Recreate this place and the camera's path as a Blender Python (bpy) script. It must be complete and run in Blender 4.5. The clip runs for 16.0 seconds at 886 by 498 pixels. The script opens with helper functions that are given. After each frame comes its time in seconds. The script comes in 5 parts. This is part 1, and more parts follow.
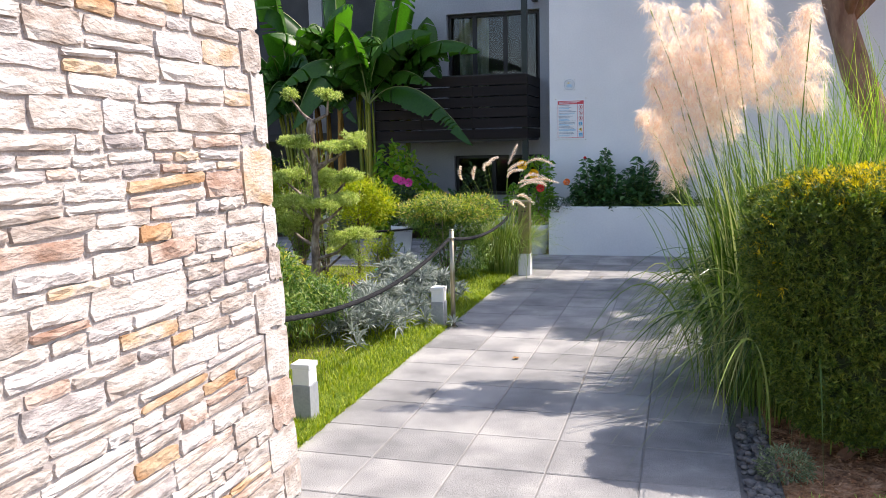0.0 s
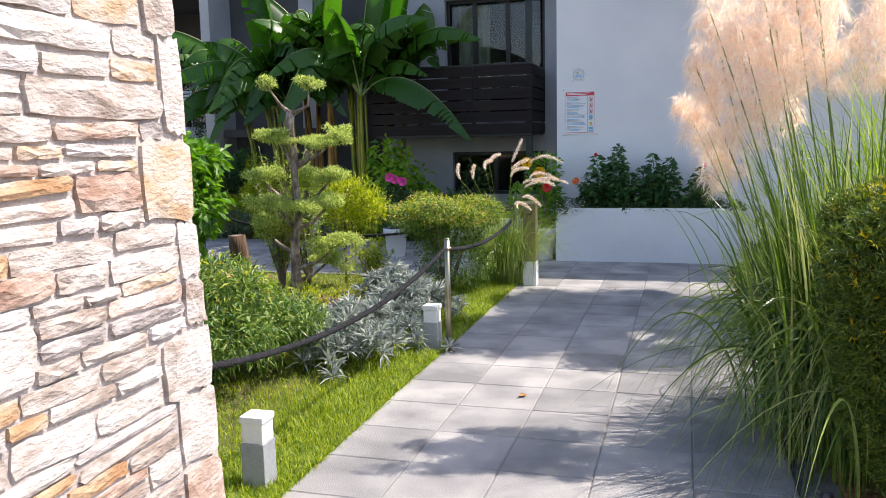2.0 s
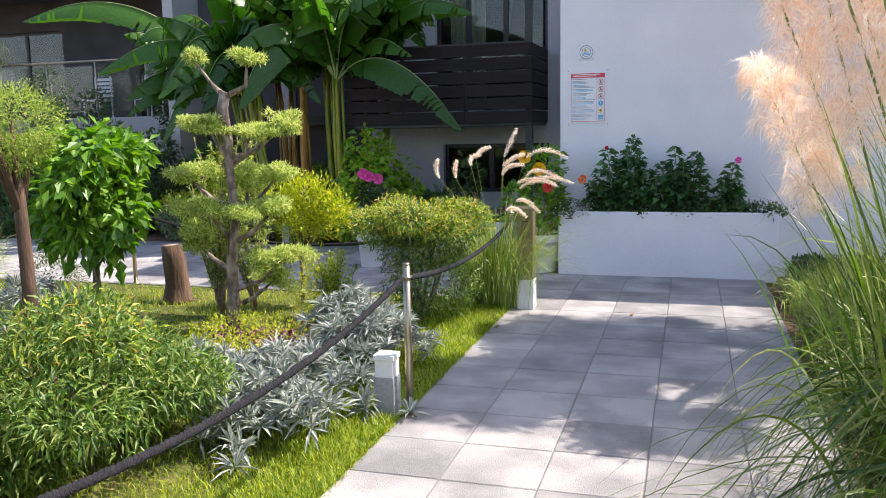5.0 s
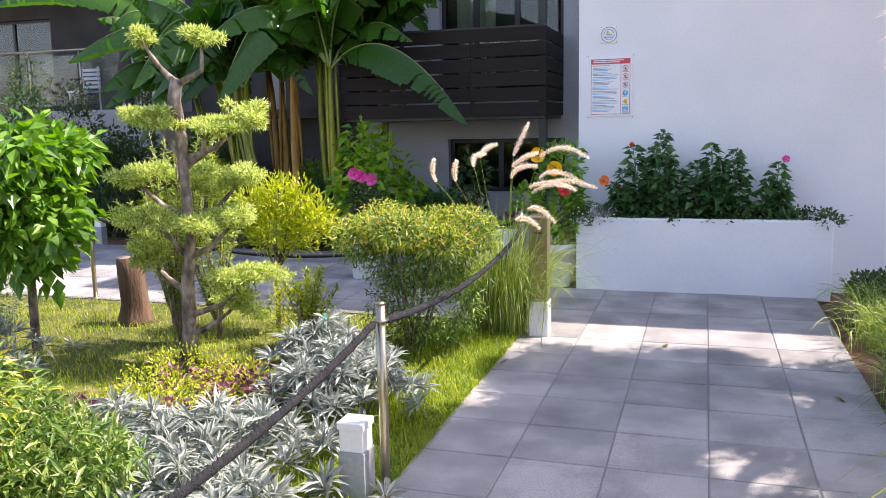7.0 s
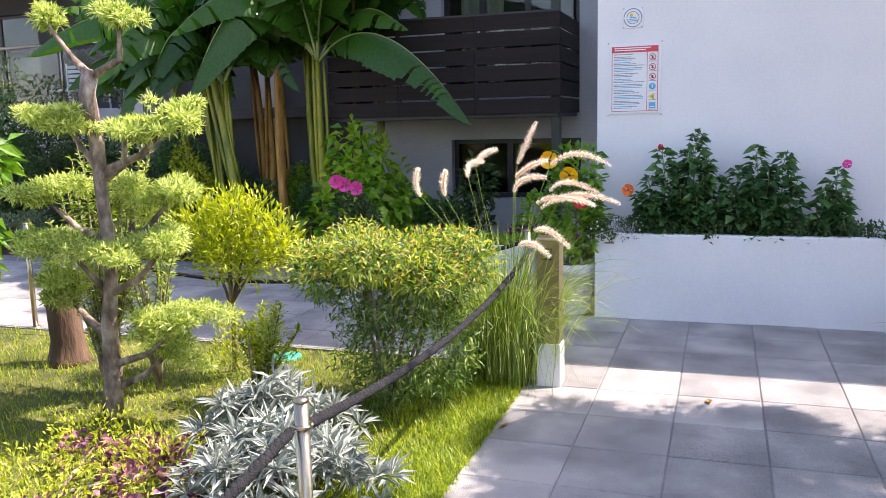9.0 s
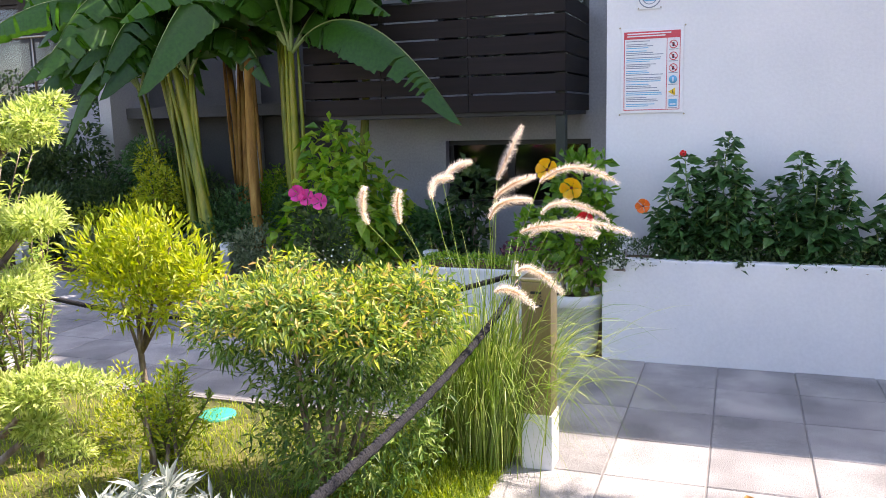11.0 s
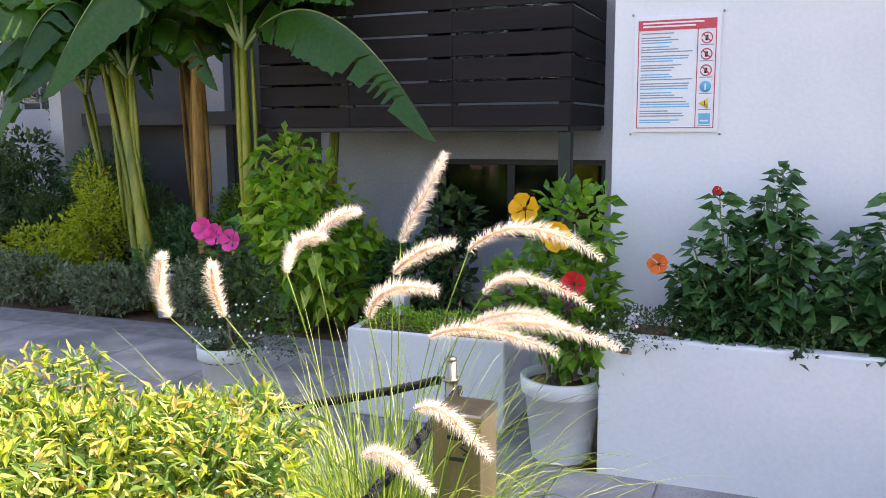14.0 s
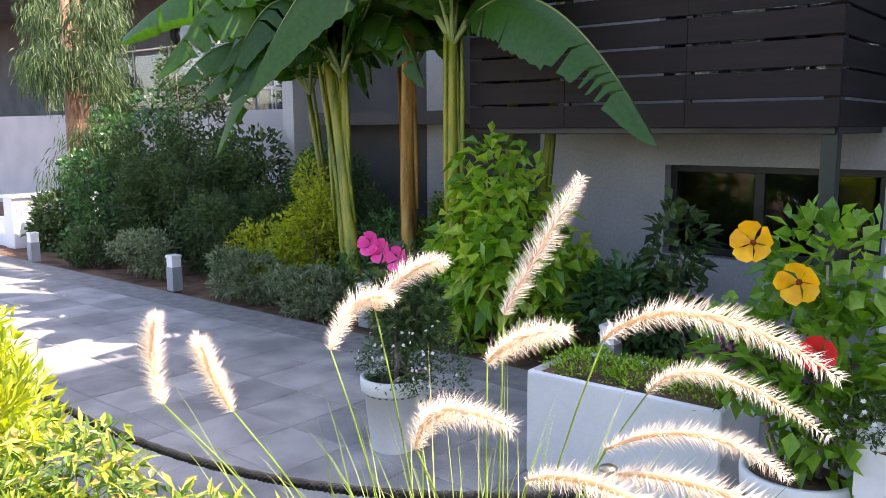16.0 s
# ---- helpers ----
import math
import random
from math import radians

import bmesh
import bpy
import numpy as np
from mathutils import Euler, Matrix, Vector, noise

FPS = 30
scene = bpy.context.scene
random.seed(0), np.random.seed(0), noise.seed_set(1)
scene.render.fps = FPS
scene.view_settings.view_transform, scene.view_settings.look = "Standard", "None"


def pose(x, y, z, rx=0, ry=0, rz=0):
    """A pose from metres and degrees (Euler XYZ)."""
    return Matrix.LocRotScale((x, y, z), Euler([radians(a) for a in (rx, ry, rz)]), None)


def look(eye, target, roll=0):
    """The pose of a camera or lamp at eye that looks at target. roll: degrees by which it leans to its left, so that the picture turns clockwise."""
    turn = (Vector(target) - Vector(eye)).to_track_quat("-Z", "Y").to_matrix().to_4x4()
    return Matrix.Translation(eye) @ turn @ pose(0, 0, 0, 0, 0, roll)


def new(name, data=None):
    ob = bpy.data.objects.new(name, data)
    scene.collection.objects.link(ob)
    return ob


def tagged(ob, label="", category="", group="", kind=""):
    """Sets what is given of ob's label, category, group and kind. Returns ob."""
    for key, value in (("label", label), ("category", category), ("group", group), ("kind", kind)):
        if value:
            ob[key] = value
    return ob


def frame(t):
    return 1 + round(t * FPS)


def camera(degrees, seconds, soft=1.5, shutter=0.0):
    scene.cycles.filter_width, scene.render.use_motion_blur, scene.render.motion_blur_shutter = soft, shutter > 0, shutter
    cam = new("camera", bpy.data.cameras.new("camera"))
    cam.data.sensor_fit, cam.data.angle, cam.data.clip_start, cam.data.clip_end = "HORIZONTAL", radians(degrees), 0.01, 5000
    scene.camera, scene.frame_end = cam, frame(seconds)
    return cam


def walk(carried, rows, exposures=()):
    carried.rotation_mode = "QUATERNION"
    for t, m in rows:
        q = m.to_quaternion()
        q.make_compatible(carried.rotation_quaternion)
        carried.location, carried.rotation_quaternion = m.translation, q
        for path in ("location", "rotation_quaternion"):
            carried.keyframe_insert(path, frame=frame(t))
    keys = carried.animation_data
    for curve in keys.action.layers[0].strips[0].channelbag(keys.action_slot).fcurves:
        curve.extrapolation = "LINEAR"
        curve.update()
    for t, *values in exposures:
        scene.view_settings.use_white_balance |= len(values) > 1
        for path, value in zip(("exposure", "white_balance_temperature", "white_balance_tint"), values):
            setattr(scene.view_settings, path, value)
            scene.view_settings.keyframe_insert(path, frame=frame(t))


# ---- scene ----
cam = camera(56.6, 16.0, soft=0.75)
METRES, EYE, TILT, LEAN, TURN = 9.0, 1.67, -1.73, -0.8, 16.5
ROWS = [
    (0.0, 0.0, 0.0, 0.0, -0.21, -5.71, 2.1),
    (0.5, 0.0012, 0.0248, 0.0014, -0.21, -5.74, 2.09),
    (1.0, 0.0013, 0.0561, 0.0016, -0.21, -5.82, 2.11),
    (1.5, 0.0027, 0.0875, 0.0024, -0.19, -5.89, 2.13),
    (2.0, 0.0062, 0.1184, 0.0015, -0.16, -5.96, 2.06),
    (2.5, 0.0093, 0.1496, 0.0019, -0.15, -6.04, 2.02),
    (3.0, 0.0125, 0.1816, 0.001, -0.12, -6.12, 2.02),
    (3.5, 0.0168, 0.2128, 0.0018, -0.08, -6.18, 2.03),
    (4.0, 0.0239, 0.2466, 0.0014, -0.06, -6.29, 2.0),
    (6.5, 0.0466, 0.4061, 0.0071, 0.89, -6.85, 1.9),
    (7.0, 0.0483, 0.4398, 0.0081, 1.09, -6.96, 1.92),
    (7.5, 0.0508, 0.4722, 0.0104, 1.36, -6.97, 1.99),
    (8.0, 0.0559, 0.507, 0.0109, 1.62, -7.01, 2.1),
    (8.5, 0.0615, 0.5404, 0.0137, 1.92, -7.02, 2.11),
    (9.0, 0.0657, 0.5737, 0.0134, 2.2, -7.09, 2.16),
    (11.5, 0.1006, 0.7395, 0.0222, 3.61, -7.43, 2.14),
    (12.0, 0.1094, 0.7709, 0.0235, 3.87, -7.47, 2.13),
    (12.5, 0.1168, 0.7986, 0.025, 4.14, -7.46, 2.1),
    (13.0, 0.1221, 0.8294, 0.0251, 4.3, -7.5, 1.95),
    (13.5, 0.1271, 0.8578, 0.0248, 4.95, -6.79, 1.85),
    (14.0, 0.1338, 0.8859, 0.0273, 5.72, -6.56, 1.01),
    (14.5, 0.1402, 0.9123, 0.0278, 7.33, -6.53, 0.59),
    (15.0, 0.1425, 0.9395, 0.0282, 12.44, -6.49, 0.52),
    (15.5, 0.1443, 0.9624, 0.0301, 17.71, -6.43, 0.38),
    (16.0, 0.1478, 0.9857, 0.0319, 23.19, -6.45, 0.28),
]
walk(cam, [(t, pose(0, 0, EYE, TILT, LEAN, TURN) @ pose(METRES * x, METRES * y, METRES * z, 90 + pitch, roll, yaw)) for t, x, y, z, yaw, pitch, roll in ROWS],
     exposures=[(0.0, 0.92, 6650, 17), (4.0, 1.02, 6650, 17), (6.5, 1.44, 6900, 25), (9.0, 1.57, 6900, 25), (13.0, 1.74, 7150, 25), (16.0, 1.92, 7100, 24)])

# ---- world, sun, exposure ----
SUN_DIR = Vector((0.62, 0.325, 1.0)).normalized()  # towards the sun
world = bpy.data.worlds.new("sky")
scene.world = world
world.use_nodes = True
_wn, _wl = world.node_tree.nodes, world.node_tree.links
_sky = _wn.new("ShaderNodeTexSky")
_sky.sky_type = "NISHITA"
_sky.sun_disc = False
_sky.sun_elevation = math.asin(SUN_DIR.z)
_sky.sun_rotation = math.atan2(SUN_DIR.x, SUN_DIR.y)
_sky.dust_density = 1.5
_wl.new(_sky.outputs[0], _wn["Background"].inputs[0])
_wn["Background"].inputs[1].default_value = 0.15
sun = new("sun", bpy.data.lights.new("sun", "SUN"))
sun.data.energy, sun.data.angle, sun.data.color = 3.9, radians(0.53), (1.0, 0.94, 0.84)
sun.matrix_world = look(SUN_DIR * 40, (0, 0, 0))

# ---- materials ----
def base_mat(name, rough=0.7, metal=0.0):
    m = bpy.data.materials.new(name)
    m.use_nodes = True
    n, l = m.node_tree.nodes, m.node_tree.links
    b = n["Principled BSDF"]
    b.inputs["Roughness"].default_value, b.inputs["Metallic"].default_value = rough, metal
    return m, n, l, b


def ramp(n, cols, places=None):
    r = n.new("ShaderNodeValToRGB")
    places = places or [i / (len(cols) - 1) for i in range(len(cols))]
    while len(r.color_ramp.elements) < len(cols):
        r.color_ramp.elements.new(0.5)
    for e, c, p in zip(r.color_ramp.elements, cols, places):
        e.position, e.color = p, (*c, 1)
    return r


def surface(name, cols, scale=6.0, rough=0.75, bump=0.2, fine=60.0, metal=0.0, vary=0.0, stretch=(1, 1, 1), speck=0.0):
    """Colour in broad stains and fine grain, with relief; vary: change from object to object."""
    m, n, l, b = base_mat(name, rough, metal)
    g = n.new("ShaderNodeNewGeometry")
    mp = n.new("ShaderNodeMapping")
    mp.inputs["Scale"].default_value = stretch
    l.new(g.outputs["Position"], mp.inputs["Vector"])
    broad, grain = n.new("ShaderNodeTexNoise"), n.new("ShaderNodeTexNoise")
    for k, s, d in ((broad, scale, 4), (grain, fine, 5)):
        k.inputs["Scale"].default_value, k.inputs["Detail"].default_value = s, d
        l.new(mp.outputs[0], k.inputs["Vector"])
    r = ramp(n, cols, [0.3 + 0.4 * i / (len(cols) - 1) for i in range(len(cols))])
    fac = broad.outputs["Fac"]
    if vary:
        info, add = n.new("ShaderNodeObjectInfo"), n.new("ShaderNodeMath")
        add.operation = "MULTIPLY_ADD"
        l.new(info.outputs["Random"], add.inputs[0])
        add.inputs[1].default_value = vary
        sub = n.new("ShaderNodeMath")
        sub.operation = "SUBTRACT"
        l.new(fac, sub.inputs[0])
        sub.inputs[1].default_value = vary / 2
        l.new(sub.outputs[0], add.inputs[2])
        fac = add.outputs[0]
    l.new(fac, r.inputs[0])
    mix = n.new("ShaderNodeMixRGB")
    mix.blend_type = "OVERLAY"
    mix.inputs[0].default_value = 0.25 + speck
    l.new(r.outputs[0], mix.inputs[1])
    l.new(grain.outputs["Fac"], mix.inputs[2])
    l.new(mix.outputs[0], b.inputs["Base Color"])
    bp = n.new("ShaderNodeBump")
    bp.inputs["Strength"].default_value, bp.inputs["Distance"].default_value = bump, 0.01
    l.new(grain.outputs["Fac"], bp.inputs["Height"])
    l.new(bp.outputs[0], b.inputs["Normal"])
    return m


def leafy(name, cols, rough=0.5, through_light=0.35, island=True):
    """Leaves: colour from leaf to leaf, some light passing through."""
    m, n, l, b = base_mat(name, rough)
    g = n.new("ShaderNodeNewGeometry")
    r = ramp(n, cols)
    l.new(g.outputs["Random Per Island"], r.inputs[0])
    k = n.new("ShaderNodeTexNoise")
    k.inputs["Scale"].default_value = 30
    l.new(g.outputs["Position"], k.inputs["Vector"])
    mx = n.new("ShaderNodeMixRGB")
    mx.blend_type, mx.inputs[0].default_value = "OVERLAY", 0.35
    l.new(r.outputs[0], mx.inputs[1])
    l.new(k.outputs["Fac"], mx.inputs[2])
    l.new(mx.outputs[0], b.inputs["Base Color"])
    t, s, o = n.new("ShaderNodeBsdfTranslucent"), n.new("ShaderNodeMixShader"), n["Material Output"]
    hs = n.new("ShaderNodeHueSaturation")
    hs.inputs["Value"].default_value, hs.inputs["Saturation"].default_value = 1.7, 1.1
    l.new(mx.outputs[0], hs.inputs["Color"])
    l.new(hs.outputs[0], t.inputs[0])
    s.inputs[0].default_value = through_light
    l.new(b.outputs[0], s.inputs[1])
    l.new(t.outputs[0], s.inputs[2])
    l.new(s.outputs[0], o.inputs[0])
    return m


M_TILE = surface("paving_tile", [(0.19, 0.189, 0.187), (0.28, 0.276, 0.27), (0.4, 0.39, 0.373)], 2.6, 0.8, 0.6, 150, vary=0.22, speck=0.6)
M_JOINT = surface("joint_sand", [(0.16, 0.155, 0.15), (0.25, 0.24, 0.225)], 9, 0.95, 0.5, 90)
M_SOIL = surface("soil", [(0.05, 0.03, 0.018), (0.14, 0.075, 0.04), (0.2, 0.11, 0.06)], 5, 0.95, 0.9, 60, speck=0.3)
M_TURF = surface("turf_ground", [(0.05, 0.05, 0.015), (0.1, 0.11, 0.025), (0.19, 0.17, 0.05)], 4, 0.95, 0.8, 70)
M_WHITE = surface("white_render", [(0.74, 0.75, 0.76), (0.82, 0.82, 0.82)], 1.3, 0.85, 0.12, 45)
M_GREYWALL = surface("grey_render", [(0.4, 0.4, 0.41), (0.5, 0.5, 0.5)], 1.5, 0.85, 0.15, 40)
# near-black base colour stands in for deep shade in recess and rooms
M_SHADEWALL = surface("shade_render", [(0.06, 0.06, 0.062), (0.1, 0.1, 0.1)], 1.5, 0.85, 0.15, 40)
M_MORTAR = surface("mortar", [(0.36, 0.32, 0.3), (0.52, 0.48, 0.45)], 8, 0.95, 0.6, 90)
M_STONES = [
    surface("pale_stone", [(0.3, 0.24, 0.2), (0.48, 0.43, 0.39), (0.58, 0.55, 0.52)], 7, 0.85, 0.9, 38, vary=0.25, stretch=(1, 1, 2.2)),
    surface("pink_stone", [(0.28, 0.17, 0.12), (0.44, 0.33, 0.27), (0.6, 0.53, 0.48)], 8, 0.85, 0.9, 38, vary=0.25, stretch=(1, 1, 2.2)),
    surface("ochre_stone", [(0.38, 0.21, 0.1), (0.46, 0.33, 0.21), (0.54, 0.47, 0.41)], 7, 0.85, 0.9, 38, vary=0.25, stretch=(1, 1, 2)),
    surface("grey_stone", [(0.26, 0.23, 0.22), (0.46, 0.42, 0.4), (0.6, 0.57, 0.55)], 9, 0.85, 0.9, 38, vary=0.25, stretch=(1, 1, 2.5)),
]
M_SLAT = surface("dark_brown_slat", [(0.012, 0.0075, 0.0065), (0.023, 0.014, 0.012)], 3, 0.85, 0.15, 50, stretch=(0.3, 1, 6), vary=0.2)
M_GREENSTEEL = surface("dark_green_steel", [(0.012, 0.022, 0.018), (0.02, 0.033, 0.027)], 3, 0.4, 0.05, 60)
M_FRAME = surface("black_frame", [(0.012, 0.012, 0.013), (0.02, 0.02, 0.02)], 3, 0.4, 0.05, 60)
M_STEEL = surface("brushed_steel", [(0.4, 0.34, 0.24), (0.52, 0.46, 0.35)], 8, 0.3, 0.08, 120, metal=1.0, stretch=(3, 3, 0.4))
M_BRONZE = surface("bronze_metal", [(0.24, 0.19, 0.1), (0.33, 0.27, 0.15)], 4, 0.45, 0.1, 80, metal=0.7, stretch=(2, 2, 0.5))
M_GREYMETAL = surface("grey_painted_metal", [(0.26, 0.28, 0.3), (0.34, 0.36, 0.38)], 4, 0.5, 0.06, 60)
M_ROPE = surface("black_rope", [(0.008, 0.009, 0.011), (0.022, 0.022, 0.025)], 20, 1.0, 0.9, 160)
M_POT = surface("white_plastic", [(0.72, 0.73, 0.72), (0.8, 0.8, 0.79)], 3, 0.45, 0.05, 60)
M_BARK = surface("grey_bark", [(0.07, 0.05, 0.04), (0.24, 0.18, 0.14), (0.5, 0.42, 0.35)], 18, 0.95, 1.0, 60, stretch=(1, 1, 0.5))
M_REDBARK = surface("reddish_bark", [(0.16, 0.08, 0.05), (0.34, 0.2, 0.13)], 9, 0.95, 1.0, 50, stretch=(1, 1, 0.3))
M_STUMP = surface("cut_wood_bark", [(0.06, 0.035, 0.022), (0.16, 0.1, 0.065)], 12, 0.95, 1.0, 50, stretch=(1, 1, 0.25))
M_PSEUDO = surface("banana_stem", [(0.07, 0.11, 0.006), (0.2, 0.23, 0.012), (0.36, 0.3, 0.025)], 5, 0.4, 0.3, 40, stretch=(3, 3, 0.5))
M_PSEUDO_DRY = surface("dry_banana_stem", [(0.14, 0.06, 0.012), (0.34, 0.17, 0.03), (0.46, 0.27, 0.07)], 5, 0.75, 0.6, 40, stretch=(3, 3, 0.5))
M_BANANA = leafy("banana_leaf", [(0.025, 0.095, 0.012), (0.05, 0.15, 0.018), (0.09, 0.21, 0.025)], 0.36, 0.45)
M_MIDRIB = surface("leaf_midrib", [(0.2, 0.28, 0.08), (0.3, 0.36, 0.12)], 6, 0.5, 0.1, 60)
M_BOX = leafy("golden_leaf", [(0.2, 0.28, 0.02), (0.38, 0.44, 0.04), (0.52, 0.52, 0.06)], 0.5, 0.4)
M_NANDINA = leafy("nandina_leaf", [(0.04, 0.1, 0.018), (0.09, 0.18, 0.03), (0.16, 0.26, 0.045), (0.3, 0.36, 0.1)], 0.45, 0.3)
M_NANDTOP = leafy("nandina_top_leaf", [(0.2, 0.3, 0.03), (0.38, 0.44, 0.05), (0.5, 0.5, 0.09), (0.5, 0.3, 0.12)], 0.45, 0.4)
M_SHOOT = leafy("young_shoot_leaf", [(0.11, 0.2, 0.03), (0.26, 0.36, 0.06), (0.44, 0.5, 0.12)], 0.5, 0.35)
M_SILVER = leafy("silver_leaf", [(0.16, 0.2, 0.17), (0.27, 0.31, 0.27), (0.44, 0.47, 0.42)], 0.75, 0.15)
M_CONIFER = leafy("cedar_needles", [(0.17, 0.25, 0.05), (0.42, 0.5, 0.13), (0.64, 0.67, 0.28)], 0.6, 0.4)
M_YEW = leafy("yew_needles", [(0.035, 0.075, 0.012), (0.085, 0.15, 0.02), (0.24, 0.3, 0.045)], 0.4, 0.25)
M_YEWTOP = leafy("yew_new_growth", [(0.34, 0.3, 0.02), (0.56, 0.46, 0.02), (0.66, 0.54, 0.03)], 0.5, 0.4)
M_FIG = leafy("broad_green_leaf", [(0.06, 0.16, 0.02), (0.12, 0.27, 0.025), (0.2, 0.36, 0.04)], 0.4, 0.35)
M_HIB = leafy("dark_hibiscus_leaf", [(0.025, 0.085, 0.025), (0.055, 0.15, 0.045), (0.11, 0.23, 0.07)], 0.33, 0.25)
M_LIME = leafy("lime_broad_leaf", [(0.08, 0.22, 0.02), (0.22, 0.4, 0.035), (0.46, 0.56, 0.08)], 0.4, 0.4)
M_DARKSHRUB = leafy("dark_shrub_leaf", [(0.022, 0.052, 0.018), (0.05, 0.1, 0.028), (0.1, 0.16, 0.045)], 0.5, 0.25)
M_GREYSHRUB = leafy("grey_green_leaf", [(0.08, 0.12, 0.06), (0.16, 0.21, 0.1), (0.28, 0.32, 0.19)], 0.6, 0.25)
M_PURPLE = leafy("purple_leaf", [(0.08, 0.03, 0.055), (0.2, 0.07, 0.12), (0.32, 0.15, 0.16)], 0.5, 0.25)
M_GRASS = leafy("lawn_blade", [(0.07, 0.15, 0.01), (0.22, 0.31, 0.02), (0.46, 0.5, 0.05)], 0.5, 0.4)
M_REED = leafy("pampas_blade", [(0.03, 0.075, 0.01), (0.08, 0.16, 0.02), (0.17, 0.26, 0.035), (0.46, 0.49, 0.2)], 0.35, 0.25)
M_LIMEREED = leafy("bright_reed_blade", [(0.1, 0.2, 0.02), (0.2, 0.33, 0.035), (0.36, 0.44, 0.08)], 0.4, 0.4)
M_FOUNT = leafy("fountain_grass_blade", [(0.1, 0.18, 0.025), (0.22, 0.32, 0.05), (0.4, 0.44, 0.14)], 0.45, 0.35)
M_PLUME = leafy("pampas_plume", [(0.66, 0.53, 0.42), (0.8, 0.7, 0.59), (0.9, 0.84, 0.77)], 0.85, 0.42)
M_BRISTLE = leafy("pale_bristle", [(0.7, 0.6, 0.5), (0.8, 0.72, 0.63), (0.9, 0.85, 0.78)], 0.8, 0.4)
M_SPIKE = leafy("tan_spike", [(0.5, 0.36, 0.22), (0.64, 0.5, 0.34)], 0.8, 0.4)
M_YELLOW = leafy("yellow_petal", [(0.92, 0.42, 0.003), (0.95, 0.5, 0.005)], 0.55, 0.3)
M_PINK = leafy("pink_petal", [(0.75, 0.05, 0.28), (0.82, 0.09, 0.36)], 0.55, 0.3)
M_RED = leafy("red_petal", [(0.65, 0.015, 0.02), (0.75, 0.03, 0.03)], 0.55, 0.3)
M_ORANGE = leafy("orange_petal", [(0.85, 0.14, 0.02), (0.9, 0.2, 0.03)], 0.55, 0.3)
M_DAISY = leafy("white_petal", [(0.75, 0.75, 0.7), (0.85, 0.85, 0.8)], 0.6, 0.3)
M_DARKEYE = surface("flower_eye", [(0.1, 0.01, 0.01), (0.2, 0.02, 0.02)], 20, 0.6, 0.1)
# dark green for the shade inside the yew, behind its needles
M_YEWSHADE = surface("yew_shade_core", [(0.02, 0.036, 0.012), (0.055, 0.08, 0.025)], 20, 0.95, 1.0, 60)
M_PEBBLE = surface("grey_pebble", [(0.09, 0.09, 0.09), (0.2, 0.19, 0.18)], 12, 0.7, 0.3, 60, vary=0.4)
M_ROCK = surface("cream_rock", [(0.36, 0.27, 0.17), (0.56, 0.47, 0.35), (0.66, 0.58, 0.46)], 6, 0.9, 1.0, 25)
M_SIGNWHITE = surface("sign_white", [(0.78, 0.79, 0.8), (0.82, 0.83, 0.84)], 3, 0.35, 0.0, 60)
M_SIGNRED = surface("sign_red", [(0.6, 0.05, 0.07), (0.66, 0.07, 0.09)], 3, 0.4, 0.0, 60)
M_SIGNBLUE = surface("sign_blue", [(0.1, 0.42, 0.66), (0.13, 0.46, 0.7)], 3, 0.4, 0.0, 60)
M_SIGNGREY = surface("sign_grey", [(0.22, 0.26, 0.32), (0.28, 0.32, 0.38)], 3, 0.5, 0.0, 60)
M_SIGNYEL = surface("sign_yellow", [(0.8, 0.55, 0.03), (0.85, 0.6, 0.05)], 3, 0.4, 0.0, 60)
M_BLACK = surface("black_paint", [(0.015, 0.015, 0.015), (0.025, 0.025, 0.025)], 5, 0.5, 0.0)
M_TEAL = surface("teal_plastic", [(0.02, 0.3, 0.24), (0.03, 0.36, 0.3)], 5, 0.5, 0.05)
# curtain in a pale green that stands in for foliage reflected in the glass
M_CURTAIN_REFLECT = surface("curtain", [(0.3, 0.32, 0.2), (0.45, 0.45, 0.33)], 4, 0.9, 0.2)
M_LENS = surface("opal_lens", [(0.74, 0.75, 0.75), (0.8, 0.8, 0.8)], 4, 0.4, 0.02)
M_GLASS, _n, _l, _b = base_mat("window_glass", 0.03)
_b.inputs["Base Color"].default_value = (0.8, 0.85, 0.85, 1)
_b.inputs["Transmission Weight"].default_value = 1.0
_b.inputs["IOR"].default_value = 1.45

# ---- mesh helpers ----
def mesh_of(name, V, F, smooth=False):
    me = bpy.data.meshes.new(name)
    me.from_pydata(np.asarray(V).tolist(), [], [list(map(int, f)) for f in F])
    if smooth:
        me.polygons.foreach_set("use_smooth", [True] * len(me.polygons))
    me.update()
    return me


def from_bm(name, bm, smooth=False):
    me = bpy.data.meshes.new(name)
    bm.to_mesh(me)
    bm.free()
    if smooth:
        me.polygons.foreach_set("use_smooth", [True] * len(me.polygons))
    return me


def thing(name, loc, label, category, group="", kind="", rz=0.0):
    ob = new(name)
    ob.matrix_world = pose(*loc, 0, 0, rz)
    return tagged(ob, label, category, group, kind)


def part(name, data, material, parent=None, label=""):
    if isinstance(data, bmesh.types.BMesh):
        data = from_bm(name, data)
    if not data.materials:
        data.materials.append(material)
    ob = new(name, data)
    if parent is not None:
        ob.parent = parent
    return tagged(ob, label)


